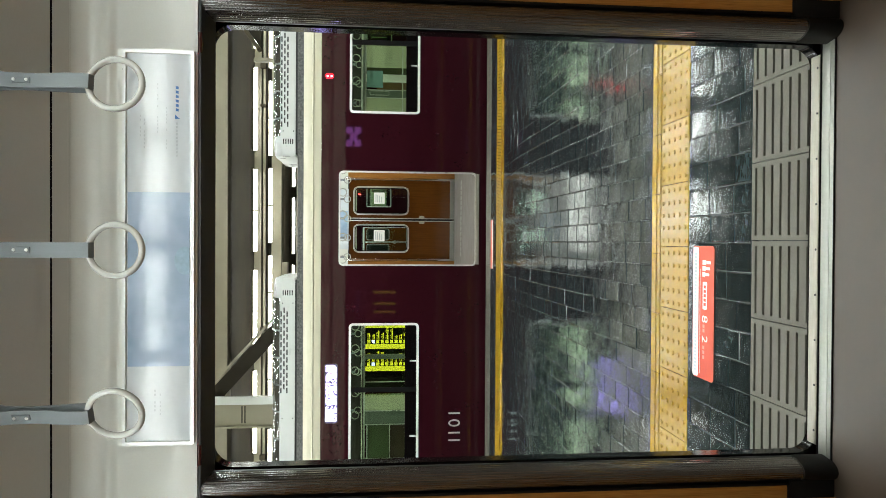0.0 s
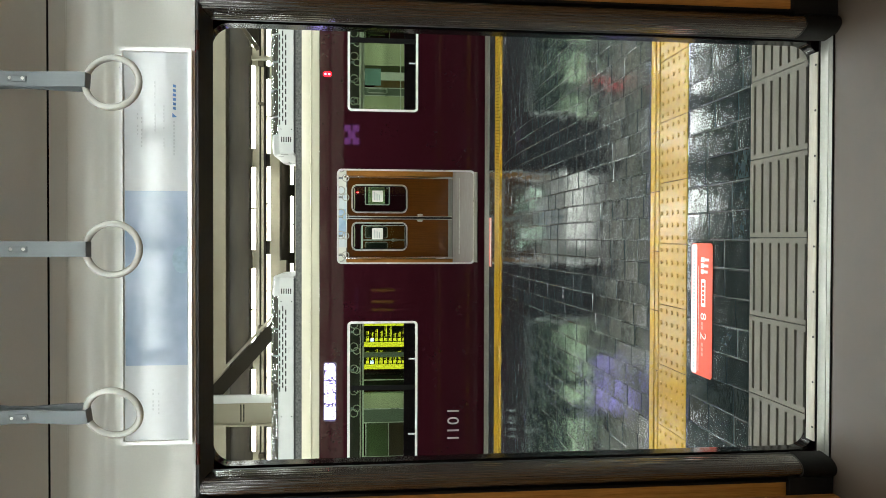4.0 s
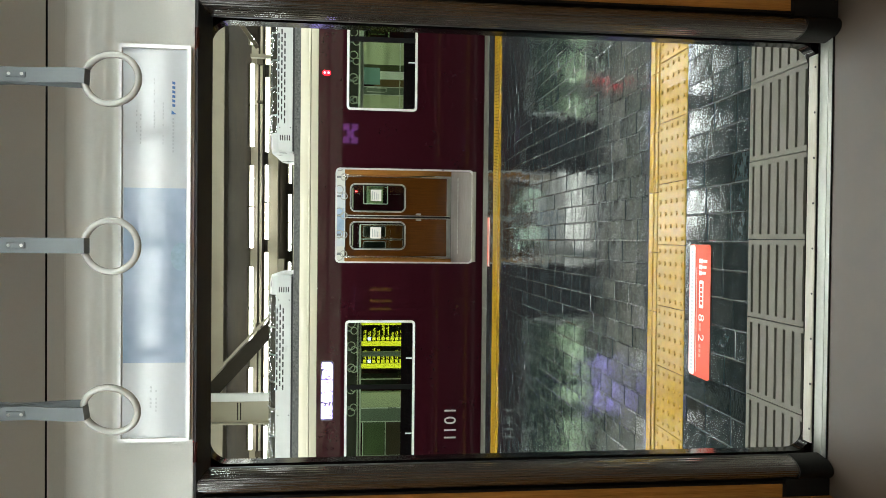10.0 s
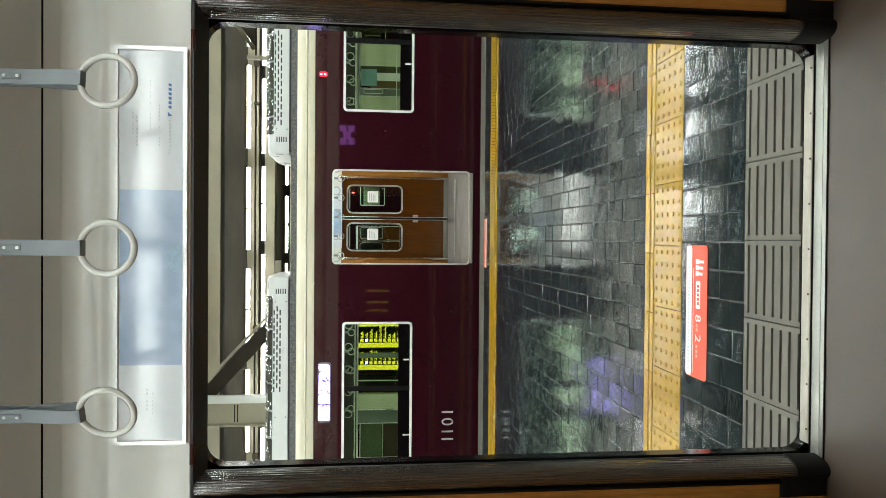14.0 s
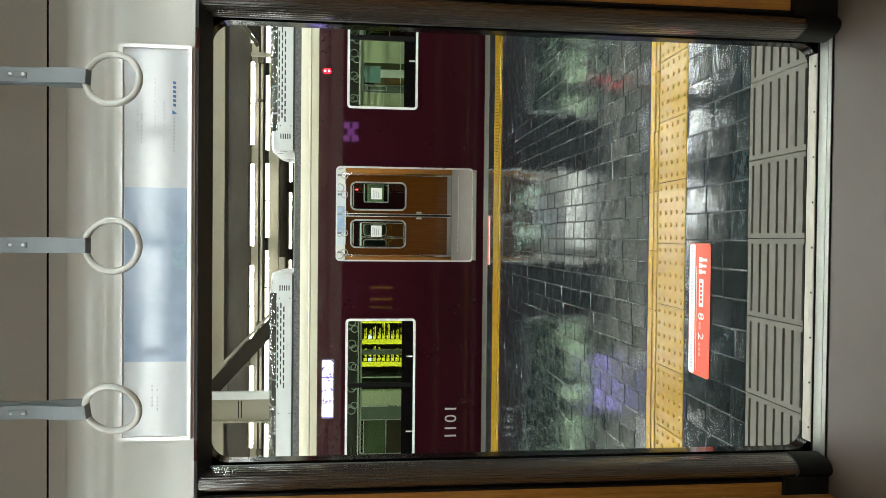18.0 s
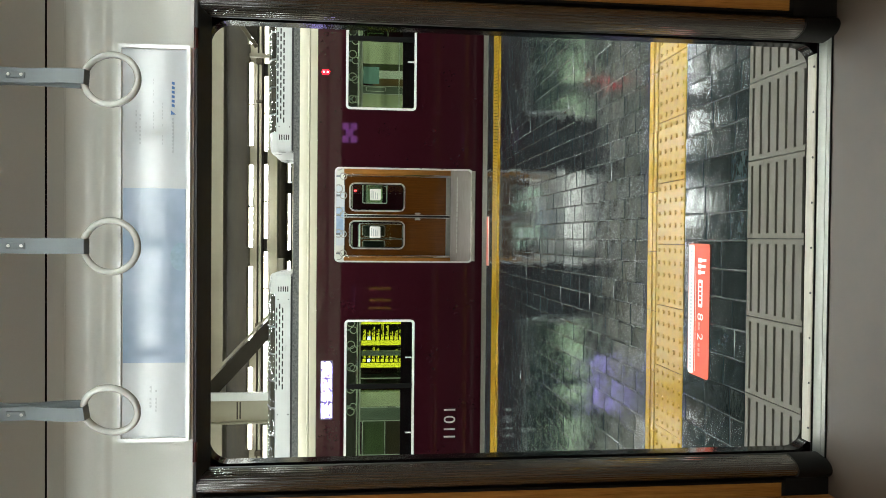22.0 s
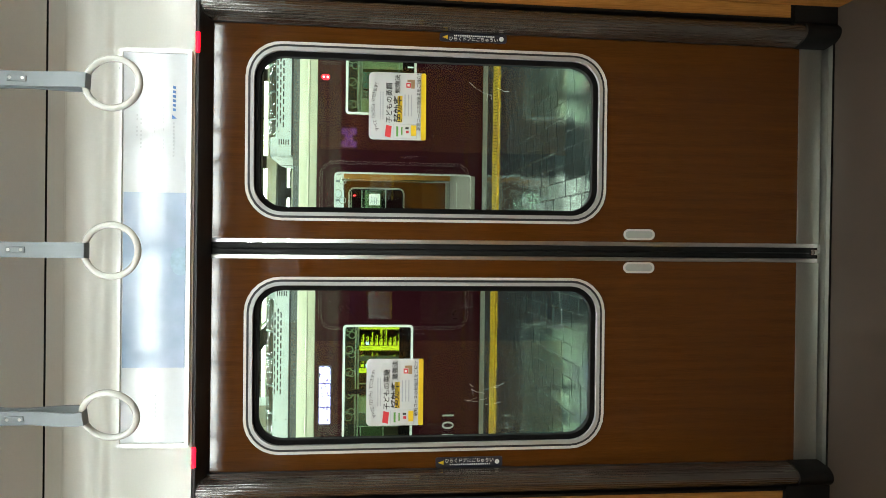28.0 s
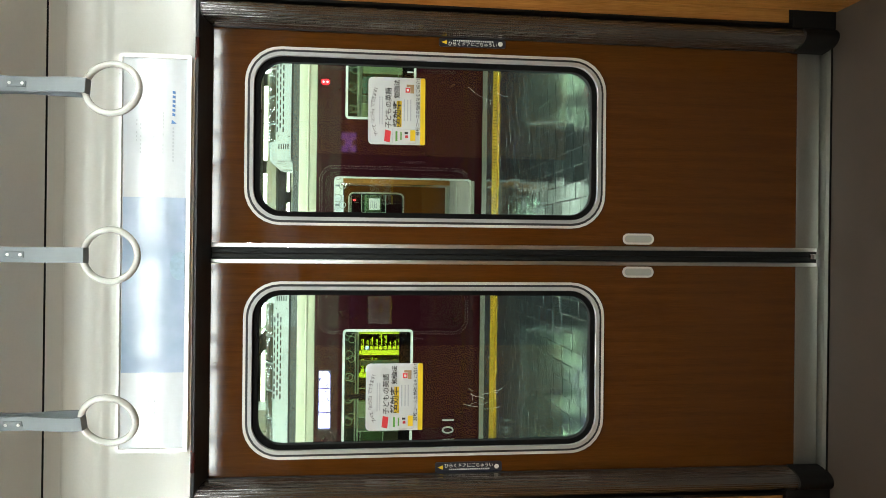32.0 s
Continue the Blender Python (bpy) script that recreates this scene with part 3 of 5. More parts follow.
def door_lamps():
    """Warning lamps under the door header: an added drum, dark on one face and glowing on the other, turns to imitate
    their blinking.
    """
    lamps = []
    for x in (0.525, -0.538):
        ln = thing("door_lamp", (x, -0.0555, 1.7595), "small red door warning lamp, blink imitated by an added half glowing drum", "warning lamp", "door warning lamps")
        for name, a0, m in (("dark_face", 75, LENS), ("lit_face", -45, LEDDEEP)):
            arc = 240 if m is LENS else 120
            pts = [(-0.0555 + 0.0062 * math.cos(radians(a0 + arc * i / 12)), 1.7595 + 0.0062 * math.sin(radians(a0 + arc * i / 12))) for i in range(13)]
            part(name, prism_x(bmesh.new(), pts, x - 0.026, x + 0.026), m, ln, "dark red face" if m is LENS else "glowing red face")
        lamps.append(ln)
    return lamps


def sticker(leaf, x0, x1, z0, z1, y):
    """The round-cornered notice on a door pane."""
    st = part("notice", plate(bmesh.new(), rrect(x0, x1, z0, z1, 0.012, 4), y - 0.0012, y), NOTICE, leaf, "white notice with black and yellow print")
    f = y - 0.0014
    g = y - 0.0020
    w, h = x1 - x0, z1 - z0

    def bar(a, b, c, d, m, yy=f):
        part("print", boxed(x0 + a * w, x0 + b * w, yy - 0.0005, yy, z0 + c * h, z0 + d * h), m, st)
    b = plate(bmesh.new(), rrect(x0, x1, z0, z0 + 0.085 * h, 0.004, 3), f - 0.0004, f)
    part("yellow_band", b, YELINK, st)
    bar(0.26, 0.655, 0.415, 0.50, YELINK)
    bar(0.02, 0.235, 0.16, 0.575, GREYINK)
    bar(0.024, 0.231, 0.165, 0.57, NOTICE, f - 0.0003)
    bar(0.06, 0.22, 0.17, 0.26, YELINK, g)
    bar(0.05, 0.20, 0.485, 0.52, GREENINK, g)
    bar(0.07, 0.19, 0.41, 0.435, GREENINK, g)
    bar(0.10, 0.14, 0.30, 0.35, REDINK, g)
    bar(0.16, 0.19, 0.30, 0.36, INK, g)
    part("tag", plate(bmesh.new(), [(x0 + 0.03 * w, z0 + 0.62 * h), (x0 + 0.2 * w, z0 + 0.60 * h), (x0 + 0.22 * w, z0 + 0.70 * h), (x0 + 0.05 * w, z0 + 0.72 * h)], f - 0.0004, f), REDINK, st)
    bar(0.78, 0.855, 0.27, 0.35, REDINK)
    bar(0.80, 0.835, 0.29, 0.33, WHITE, g)
    bar(0.77, 0.90, 0.20, 0.265, CARD, g)
    bar(0.865, 0.90, 0.265, 0.33, CARD, g)

    def say(text, size, cx, cz, m=INK, fat=0.0):
        tagged(part("lettering", words(text, size, Matrix.Translation((x0 + cx * w, g - 0.0006, z0 + cz * h)), 0.0002, fat), m, st), kind="stuff")
    # the top line runs on a shallow arc
    line = "すべて「おうち」でできます！"
    arc = bmesh.new()
    for i, ch in enumerate(line):
        u = (i + 0.5) / len(line) - 0.5
        gm = words(ch, 0.0125, Matrix.Translation((x0 + (0.50 + 0.74 * u) * w, g - 0.0006, z0 + (0.925 - 0.33 * u * u) * h)) @ pose(0, 0, 0, 0, 40 * u, 0), 0.0002)
        me = bpy.data.meshes.new("glyph")
        gm.to_mesh(me)
        gm.free()
        arc.from_mesh(me)
        bpy.data.meshes.remove(me)
    tagged(part("lettering", arc, INK, st), kind="stuff")
    say("子どもの英語", 0.0187, 0.545, 0.64, INK, 0.0002)
    say("超効率", 0.0245, 0.455, 0.485, INK, 0.0004)
    say("勉強法", 0.0172, 0.83, 0.495, INK, 0.0002)
    say("最短コースの勉強法をご紹介！", 0.0118, 0.585, 0.125)
    for c in (0.79, 0.745, 0.36, 0.30, 0.245):
        lo, hi = (0.30, 0.72) if c > 0.7 else (0.36, 0.68)
        b = bmesh.new()
        n = 13
        for i in range(n):
            xx = lo + (hi - lo) * i / n
            box(b, x0 + xx * w, x0 + (xx + 0.022) * w, f - 0.0004, f, z0 + c * h, z0 + (c + 0.02) * h)
        tagged(part("small_print", b, GREYINK, st), kind="stuff")


def door_leaf(s, at, notice=True, wz0=0.676, wz1=1.628):
    """One sliding leaf, seam at x = 0 and running to s * 0.655, inner face at y = 0."""
    X, Y, Z = at
    lf = thing("sliding_door", at, "dark teak laminate carriage door leaf with a tall rounded window", "train door", "carriage door leaves")

    def bx(a, b, y0, y1, z0, z1, bev=0.0):
        a, b = sorted((X + s * a, X + s * b))
        return boxed(a, b, Y + y0, Y + y1, Z + z0, Z + z1, bev)

    def rr(a, b, z0, z1, r, n=7):
        a, b = sorted((X + s * a, X + s * b))
        return rrect(a, b, Z + z0, Z + z1, r, n)
    a, b = sorted((X + s * 0.0275, X + s * 0.655))
    part("panel", holed(bmesh.new(), a, b, Z + 0.077, Z + 1.775, rr(0.098, 0.534, wz0, wz1, 0.078), Y, Y + 0.030), WOOD, lf, "glossy dark teak laminate")
    part("window_frame", ring(bmesh.new(), rr(0.076, 0.556, wz0 - 0.022, wz1 + 0.022, 0.096), rr(0.0830, 0.5490, wz0 - 0.0150, wz1 + 0.0150, 0.090), Y - 0.005, Y + 0.004), DOORALU, lf, "bright metal outer frame")
    part("window_gasket", ring(bmesh.new(), rr(0.0830, 0.5490, wz0 - 0.0150, wz1 + 0.0150, 0.090), rr(0.0895, 0.5425, wz0 - 0.0085, wz1 + 0.0085, 0.084), Y - 0.003, Y + 0.004), BLACK, lf)
    part("window_frame", ring(bmesh.new(), rr(0.0895, 0.5425, wz0 - 0.0085, wz1 + 0.0085, 0.084), rr(0.0990, 0.5330, wz0 + 0.0010, wz1 - 0.0010, 0.0755), Y - 0.006, Y + 0.010), GREYFRAME, lf, "brushed metal inner frame")
    part("window_gasket", ring(bmesh.new(), rr(0.0990, 0.5330, wz0 + 0.0010, wz1 - 0.0010, 0.0755), rr(0.1135, 0.5185, wz0 + 0.0155, wz1 - 0.0155, 0.063), Y + 0.006, Y + 0.026), MATTE, lf)
    gl = part("glass", plate(bmesh.new(), rr(0.105, 0.527, wz0 + 0.007, wz1 - 0.007, 0.070), Y + 0.018, Y + 0.022), GLASS, lf, "clear door pane")
    gl.visible_shadow = False
    part("edge_strip", bx(0.016, 0.0272, -0.003, 0.03, 0.012, 1.775, 0.002), STEEL, lf, "bright metal edge strip")
    part("edge_rubber", bx(0.0001, 0.0158, 0.002, 0.03, 0.012, 1.775, 0.004), SEALBLACK, lf, "black rubber door edge")
    part("kick_plate", bx(0.0275, 0.655, -0.002, 0.03, 0.008, 0.0765, 0.001), KICK, lf, "brushed steel kick plate")
    h0 = 0.033 if s > 0 else 0.030
    p = rr(h0, h0 + 0.031, 0.509, 0.600, 0.0152)
    q = rr(h0 + 0.0055, h0 + 0.0255, 0.5145, 0.5945, 0.0099)
    part("pull", ring(bmesh.new(), p, q, Y - 0.0035, Y + 0.002), DOORALU, lf, "bright recessed finger pull")
    part("pull_cup", plate(bmesh.new(), q, Y - 0.0012, Y + 0.001), CUP, lf)
    if s > 0:
        part("latch", boxed(X - 0.006, X + 0.010, Y - 0.006, Y + 0.012, Z + 0.008, Z + 0.034, 0.003), CHROME, lf, "small bright catch at the foot of the seam")
    if notice:
        a, b = sorted((X + s * 0.303, X + s * 0.488))
        sticker(lf, a, b, Z + 1.165, Z + 1.322, Y + 0.0175)
        rnd = random.Random(11 if s > 0 else 5)
        cx, cz = X + s * (0.405 if s < 0 else 0.432), Z + 0.985
        b = bmesh.new()
        for k in range(9 if s < 0 else 5):
            u, v = cx + rnd.uniform(-0.03, 0.03), cz + rnd.uniform(-0.045, 0.05)
            du, dv = rnd.uniform(-0.012, 0.012), rnd.uniform(-0.022, 0.022)
            pts = [(u + du * q + rnd.uniform(-0.002, 0.002), Y + 0.0172, v + dv * q) for q in (-1, -0.4, 0.2, 1)]
            tube(b, pts, rnd.uniform(0.0003, 0.0006), 4)
        tagged(part("scuff", b, SCUFF, gl, "white scratches on the pane"), kind="stuff")
        a, b = sorted((X + s * (0.5745 if s > 0 else 0.574), X + s * (0.5985 if s > 0 else 0.6035)))
        lb = part("label", plate(bmesh.new(), rrect(a, b, Z + 0.943, Z + 1.130, 0.006, 3), Y - 0.0012, Y), NAVY, lf, "narrow navy warning label")
        m = (a + b) / 2
        part("label_print", plate(bmesh.new(), [(m - 0.006, Z + 1.108), (m + 0.006, Z + 1.108), (m, Z + 1.123)], Y - 0.0018, Y - 0.0013), YELINK, lb)
        disc = [(m + 0.0065 * math.cos(math.tau * i / 16), Z + 0.958 + 0.0065 * math.sin(math.tau * i / 16)) for i in range(16)]
        part("label_print", plate(bmesh.new(), disc, Y - 0.0018, Y - 0.0013), WHITE, lb)
        t = bmesh.new()
        z = 0.978
        while z < 1.092:
            u = m + s * 0.0055
            box(t, u - 0.0022, u + 0.0022 * random.uniform(0.4, 1), Y - 0.0017, Y - 0.0013, Z + z, Z + z + 0.0033)
            z += 0.0052
        tagged(part("label_print", t, WHITE, lb), kind="stuff")
        part("label_words", words("ひらくドアにごちゅうい", 0.0125, Matrix.Translation((m - s * 0.0042, Y - 0.0016, Z + 1.036)) @ pose(0, 0, 0, 0, 90, 0), 0.0002, 0.0001), WHITE, lb, "white lettering")
    return lf


cabin()
ceiling_lights()
hanging_straps()
POSTER = poster_frame()
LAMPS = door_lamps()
DOORY = 0.014
LEAF_R = door_leaf(1, (0.66, DOORY, 0))
LEAF_L = door_leaf(-1, (-0.66, DOORY, 0))
# closed doors behind the camera
for lf in (LEAF_R, LEAF_L):
    copy_thing(lf, Matrix.Translation((0, -2.624, 0)) @ pose(0, 0, 0, 0, 0, 180))
copy_thing(POSTER, Matrix.Translation((0, -2.57, 1.77)) @ pose(0, 0, 0, 0, 0, 180))


# ======== the platform ========
GX, GS = 0.6134, 0.292
SLOTS = [0.313, 0.364, 0.415, 0.467, 0.519, 0.572]


def crown(y):
    """How far the slates rise above the platform's edges."""
    if not 1.55 < y < 5.71:
        return 0.0
    if y < 2.15:
        return 0.020 * (y - 1.55) ** 2
    if y < 4.0:
        return 0.0072 + 0.024 * (y - 2.15)
    return 0.0516 + 0.024 * (y - 4.0) - 0.0317 * (y - 4.0) ** 2


def platform():
    bm = boxed(-14, 14, 0.17, 6.99, -1.3, PZ - 0.030)
    pv = setting("pavement", bm, GROUT, "dark glossy slate-tiled station platform")
    for y0, y1 in ((0.601, 1.129), (1.550, 5.71), (6.132, 6.546)):
        top = [(y0 + (y1 - y0) * k / 24, PZ - 0.0024 + crown(y0 + (y1 - y0) * k / 24)) for k in range(25)]
        part("joint_bed", prism_x(bmesh.new(), [(y0, PZ - 0.03)] + [(y1, PZ - 0.03)] + top[::-1], -14, 14), GROUT, pv)
    setting("ground", boxed(-60, 60, -30, 60, -1.4, -1.3), TRACKBED, "dark track bed")
    # edge blocks with slots
    for side in (0, 1):
        g = bmesh.new()
        y0, y1, w = 0.17 if side == 0 else 0.25, 0.600, GS - 0.0035
        xs0, xs1 = 0.018, w - 0.018
        slots = SLOTS if side == 0 else [0.31, 0.37, 0.43, 0.50]
        slots = [0.262] + slots if side == 0 else slots
        box(g, 0, w, y0, y1, PZ - 0.03, PZ - 0.022)
        box(g, 0, xs0, y0, y1, PZ - 0.022, PZ)
        box(g, xs1, w, y0, y1, PZ - 0.022, PZ)
        prev = y0
        for s in slots:
            box(g, xs0, xs1, prev, s - 0.0065, PZ - 0.022, PZ)
            prev = s + 0.0065
        box(g, xs0, xs1, prev, y1, PZ - 0.022, PZ)
        me = mesh_of(g, "edge_block", EDGE)
        for i in range(-22, 22):
            ob = new("edge_block", me)
            ob.parent = pv
            x = GX - (i + 1) * GS
            ob.matrix_basis = Matrix.Translation((x, 0, random.uniform(-0.001, 0.001))) if side == 0 else Matrix.Translation((x + w, 7.146, random.uniform(-0.001, 0.001))) @ pose(0, 0, 0, 0, 0, 180)
    # tactile strips: a dotted tile and a narrow ribbed one
    d = bmesh.new()
    box(d, 0.001, 0.299, 0, 0.299, -0.03, 0.0, 0.0015, 1)
    for i in range(5):
        for j in range(5):
            cx, cy = 0.03 + 0.06 * i, 0.03 + 0.06 * j
            lo = [d.verts.new((cx + 0.0115 * math.cos(math.tau * k / 8), cy + 0.0115 * math.sin(math.tau * k / 8), 0.0)) for k in range(8)]
            hi = [d.verts.new((cx + 0.0065 * math.cos(math.tau * k / 8), cy + 0.0065 * math.sin(math.tau * k / 8), 0.005)) for k in range(8)]
            d.faces.new(hi)
            for k in range(8):
                d.faces.new((lo[k], lo[(k + 1) % 8], hi[(k + 1) % 8], hi[k]))
    dot = mesh_of(d, "tactile_tile", YELLOW)
    r = bmesh.new()
    box(r, 0.001, 0.299, 0.001, 0.117, -0.03, -0.002)
    for c in (0.022, 0.074):
        box(r, 0.001, 0.299, c - 0.018, c + 0.018, -0.004, 0.002, 0.0015, 1)
    rib = mesh_of(r, "tactile_bar", YELLOW)
    sl = bmesh.new()
    for k in range(8):
        p = k * 0.0375
        pts = [(p, 0.02), (p + 0.029, 0.02), (p + 0.074, 0.298), (p + 0.045, 0.298)]
        a = [sl.verts.new((x, y, 0.0)) for x, y in pts]
        b = [sl.verts.new((x, y, 0.004)) for x, y in pts]
        sl.faces.new(b)
        for q in range(4):
            sl.faces.new((a[q], a[(q + 1) % 4], b[(q + 1) % 4], b[q]))
    box(sl, 0.001, 0.299, 0.0, 0.02, -0.02, 0.0042)
    slant = mesh_of(sl, "tactile_rib", HATCH)
    part("strip_bed", boxed(-5, 5, 5.71, 6.132, PZ - 0.03, PZ - 0.002), OLIVE, pv, "dark bed under the far yellow strip")
    for i in range(-16, 16):
        for me, x, y in ((dot, 0.0 - i * 0.3 - 0.3, 1.130), (rib, -0.038 - i * 0.3 - 0.3, 1.431)):
            ob = new(me.name.split(".")[0], me)
            ob.parent = pv
            ob.matrix_basis = Matrix.Translation((x, y, PZ + random.uniform(0.0, 0.0015)))
        for me, x, y in ((slant, 0.1 - i * 0.3, 6.131), (rib, 0.1 - i * 0.3, 5.831)):
            ob = new(me.name.split(".")[0], me)
            ob.parent = pv
            ob.matrix_basis = Matrix.Translation((x, y, PZ + random.uniform(0.0, 0.0015))) @ pose(0, 0, 0, 0, 0, 180)
    return pv


def slate(pv):
    """Hand-cut slates laid in columns that run across the platform."""
    W, L, J = 0.1165, 0.212, 0.0034
    shapes = []
    for k in range(10):
        c = 0.0036
        p, q, o = random.uniform(-0.0006, 0.0006), random.uniform(-0.0007, 0.0007), random.uniform(-0.0004, 0.0004)
        z = [o - p - q, o + p - q, o + p + q, o - p + q]
        wob = [random.uniform(-0.0025, 0.0025) for _ in range(8)]
        lo = [(J / 2 + wob[0], J / 2), (W - J / 2, J / 2 + wob[1]), (W - J / 2 + wob[2], L - J / 2), (J / 2, L - J / 2 + wob[3])]
        hi = [(lo[0][0] + c, lo[0][1] + c), (lo[1][0] - c, lo[1][1] + c), (lo[2][0] - c, lo[2][1] - c), (lo[3][0] + c, lo[3][1] - c)]
        v = [(x, y, -0.028) for x, y in lo] + [(x, y, -0.0024) for x, y in lo] + [(x, y, q) for (x, y), q in zip(hi, z)]
        f = []
        for a in (0, 4):
            for i in range(4):
                j = (i + 1) % 4
                f.append((a + i, a + j, a + 4 + j, a + 4 + i))
        f.append((8, 9, 10, 11))
        shapes.append((v, f))
    meshes = []
    for v, f in shapes:
        me = bpy.data.meshes.new("slate_tile")
        me.from_pydata(v, [], f)
        me.materials.append(TILE)
        meshes.append(me)
    V, F, singles = [], [], 0
    for y0, y1 in ((0.602, 1.128), (1.551, 5.71), (6.133, 6.545)):
        for i in range(-60, 60):
            x = i * W + 0.02
            y = y0 - random.uniform(0.0, L * 0.9) if y1 - y0 > 1 else y0 - random.uniform(0, 0.14)
            while y < y1 - 0.03:
                k = random.randrange(10)
                ln = L * random.uniform(0.86, 1.16)
                a, b = max(y, y0), min(y + ln, y1)
                if b - a > 0.03:
                    sc = (b - a) / L
                    dz = PZ + random.uniform(-0.0012, 0.0006)
                    rise, slope = crown(a), crown(b) - crown(a)
                    if singles < 300 and abs(x + W / 2) < 1.15 and y < 3.2:
                        ob = new("slate_tile", meshes[k])
                        ob.parent = pv
                        ob.matrix_basis = Matrix.Translation((x, a, dz + rise)) @ Matrix.Rotation(math.atan2(slope, b - a), 4, "X") @ Matrix.Diagonal((1, sc, 1, 1))
                        singles += 1
                    else:
                        n = len(V)
                        v, f = shapes[k]
                        V += [(p[0] + x, p[1] * sc + a, p[2] + dz + rise + slope * p[1] / L) for p in v]
                        F += [tuple(n + q for q in g) for g in f]
                y += ln
    me = bpy.data.meshes.new("slate_paving")
    me.from_pydata(V, [], F)
    me.materials.append(TILE)
    ob = new("slate_paving", me)
    ob.parent = pv
    ob["kind"] = "stuff"


def floor_sticker(x0, x1, y0, y1, flip, full):
    """The boarding notice stuck on the tiles; it reads from the platform's middle."""
    c = ((x0 + x1) / 2, (y0 + y1) / 2, PZ + 0.003)
    st = thing("floor_notice", c, "red and white boarding notice stuck on platform tiles", "floor sign", "boarding notices")
    w, h = x1 - x0, y1 - y0

    def lay(bm, m, name, z, label=""):
        bm.transform(Matrix.Translation((c[0], c[1], c[2])) @ pose(0, 0, z, -90, 0, 180 if flip else 0) @ Matrix.Diagonal((1, 1, 1, 1)))
        return part(name, bm, m, st, label)
    base = lay(plate(bmesh.new(), rrect(-w / 2, w / 2, -h / 2, h / 2, 0.02, 5), -0.001, 0.0), RED, "sheet", 0.0, "red sheet")
    lay(plate(bmesh.new(), rrect(-w / 2 + 0.004, w / 2 - 0.004, -h / 2 + 0.004, -h / 2 + 0.055, 0.012, 4), -0.0018, -0.001), WHITE, "white_band", 0.0003, "white band with small print")
    if not full:
        return
    t = bmesh.new()
    for i in range(34):
        a = -w / 2 + 0.03 + i * 0.0155
        box(t, a, a + 0.009, -0.0025, -0.0018, -h / 2 + 0.022, -h / 2 + 0.036)
    tagged(lay(t, PALEINK, "small_print", 0.0005), kind="stuff")
    lay(boxed(-w / 2 + 0.1, w / 2 - 0.02, -0.0018, -0.001, -h / 2 + 0.068, -h / 2 + 0.071), WHITE, "line", 0.0003)
    # a queue pictogram as plain shapes
    t = bmesh.new()
    for k in range(3):
        q = -w / 2 + 0.065 + k * 0.026
        box(t, q, q + 0.012, -0.0018, -0.001, 0.03 - k * 0.006, 0.066 - k * 0.006, 0.0)
        box(t, q - 0.004, q + 0.016, -0.0018, -0.001, -0.006, 0.026 - k * 0.004)
    tagged(lay(t, WHITE, "pictogram", 0.0003), kind="stuff")
    t = lay(plate(bmesh.new(), rrect(-w / 2 + 0.155, -w / 2 + 0.275, -0.002, 0.036, 0.006, 3), -0.0018, -0.001), WHITE, "plaque", 0.0003)
    t = bmesh.new()
    for k in range(5):
        box(t, -w / 2 + 0.170 + k * 0.019, -w / 2 + 0.183 + k * 0.019, -0.0025, -0.0018, 0.008, 0.027)
    tagged(lay(t, RED, "small_print", 0.0005), kind="stuff")
    for text, x in (("8", 0.316), ("2", 0.403)):
        lay(words(text, 0.070, Matrix.Translation((-w / 2 + x, -0.0014, 0.016)), 0.0004), WHITE, "lettering", 0.0003)
    t = bmesh.new()
    for k in (0.341, 0.359, 0.432, 0.453, 0.474):
        box(t, -w / 2 + k, -w / 2 + k + 0.015, -0.0018, -0.001, 0.0, 0.016)
    tagged(lay(t, PINK, "small_print", 0.0003), kind="stuff")


PAVE = platform()
floor_sticker(-0.573, 0.005, 0.880, 1.072, True, True)
floor_sticker(-0.31, 0.29, 6.36, 6.52, False, False)

# ======== the train across the platform ========
OY = 7.188           # its outer side
FY = 9.738           # inner face of its far side
DX = 0.3185          # centre of its open doorway
FX = 0.385           # centre of its far doorway
WIN = (1.38, 3.52)   # a window bay, from a doorway's centre


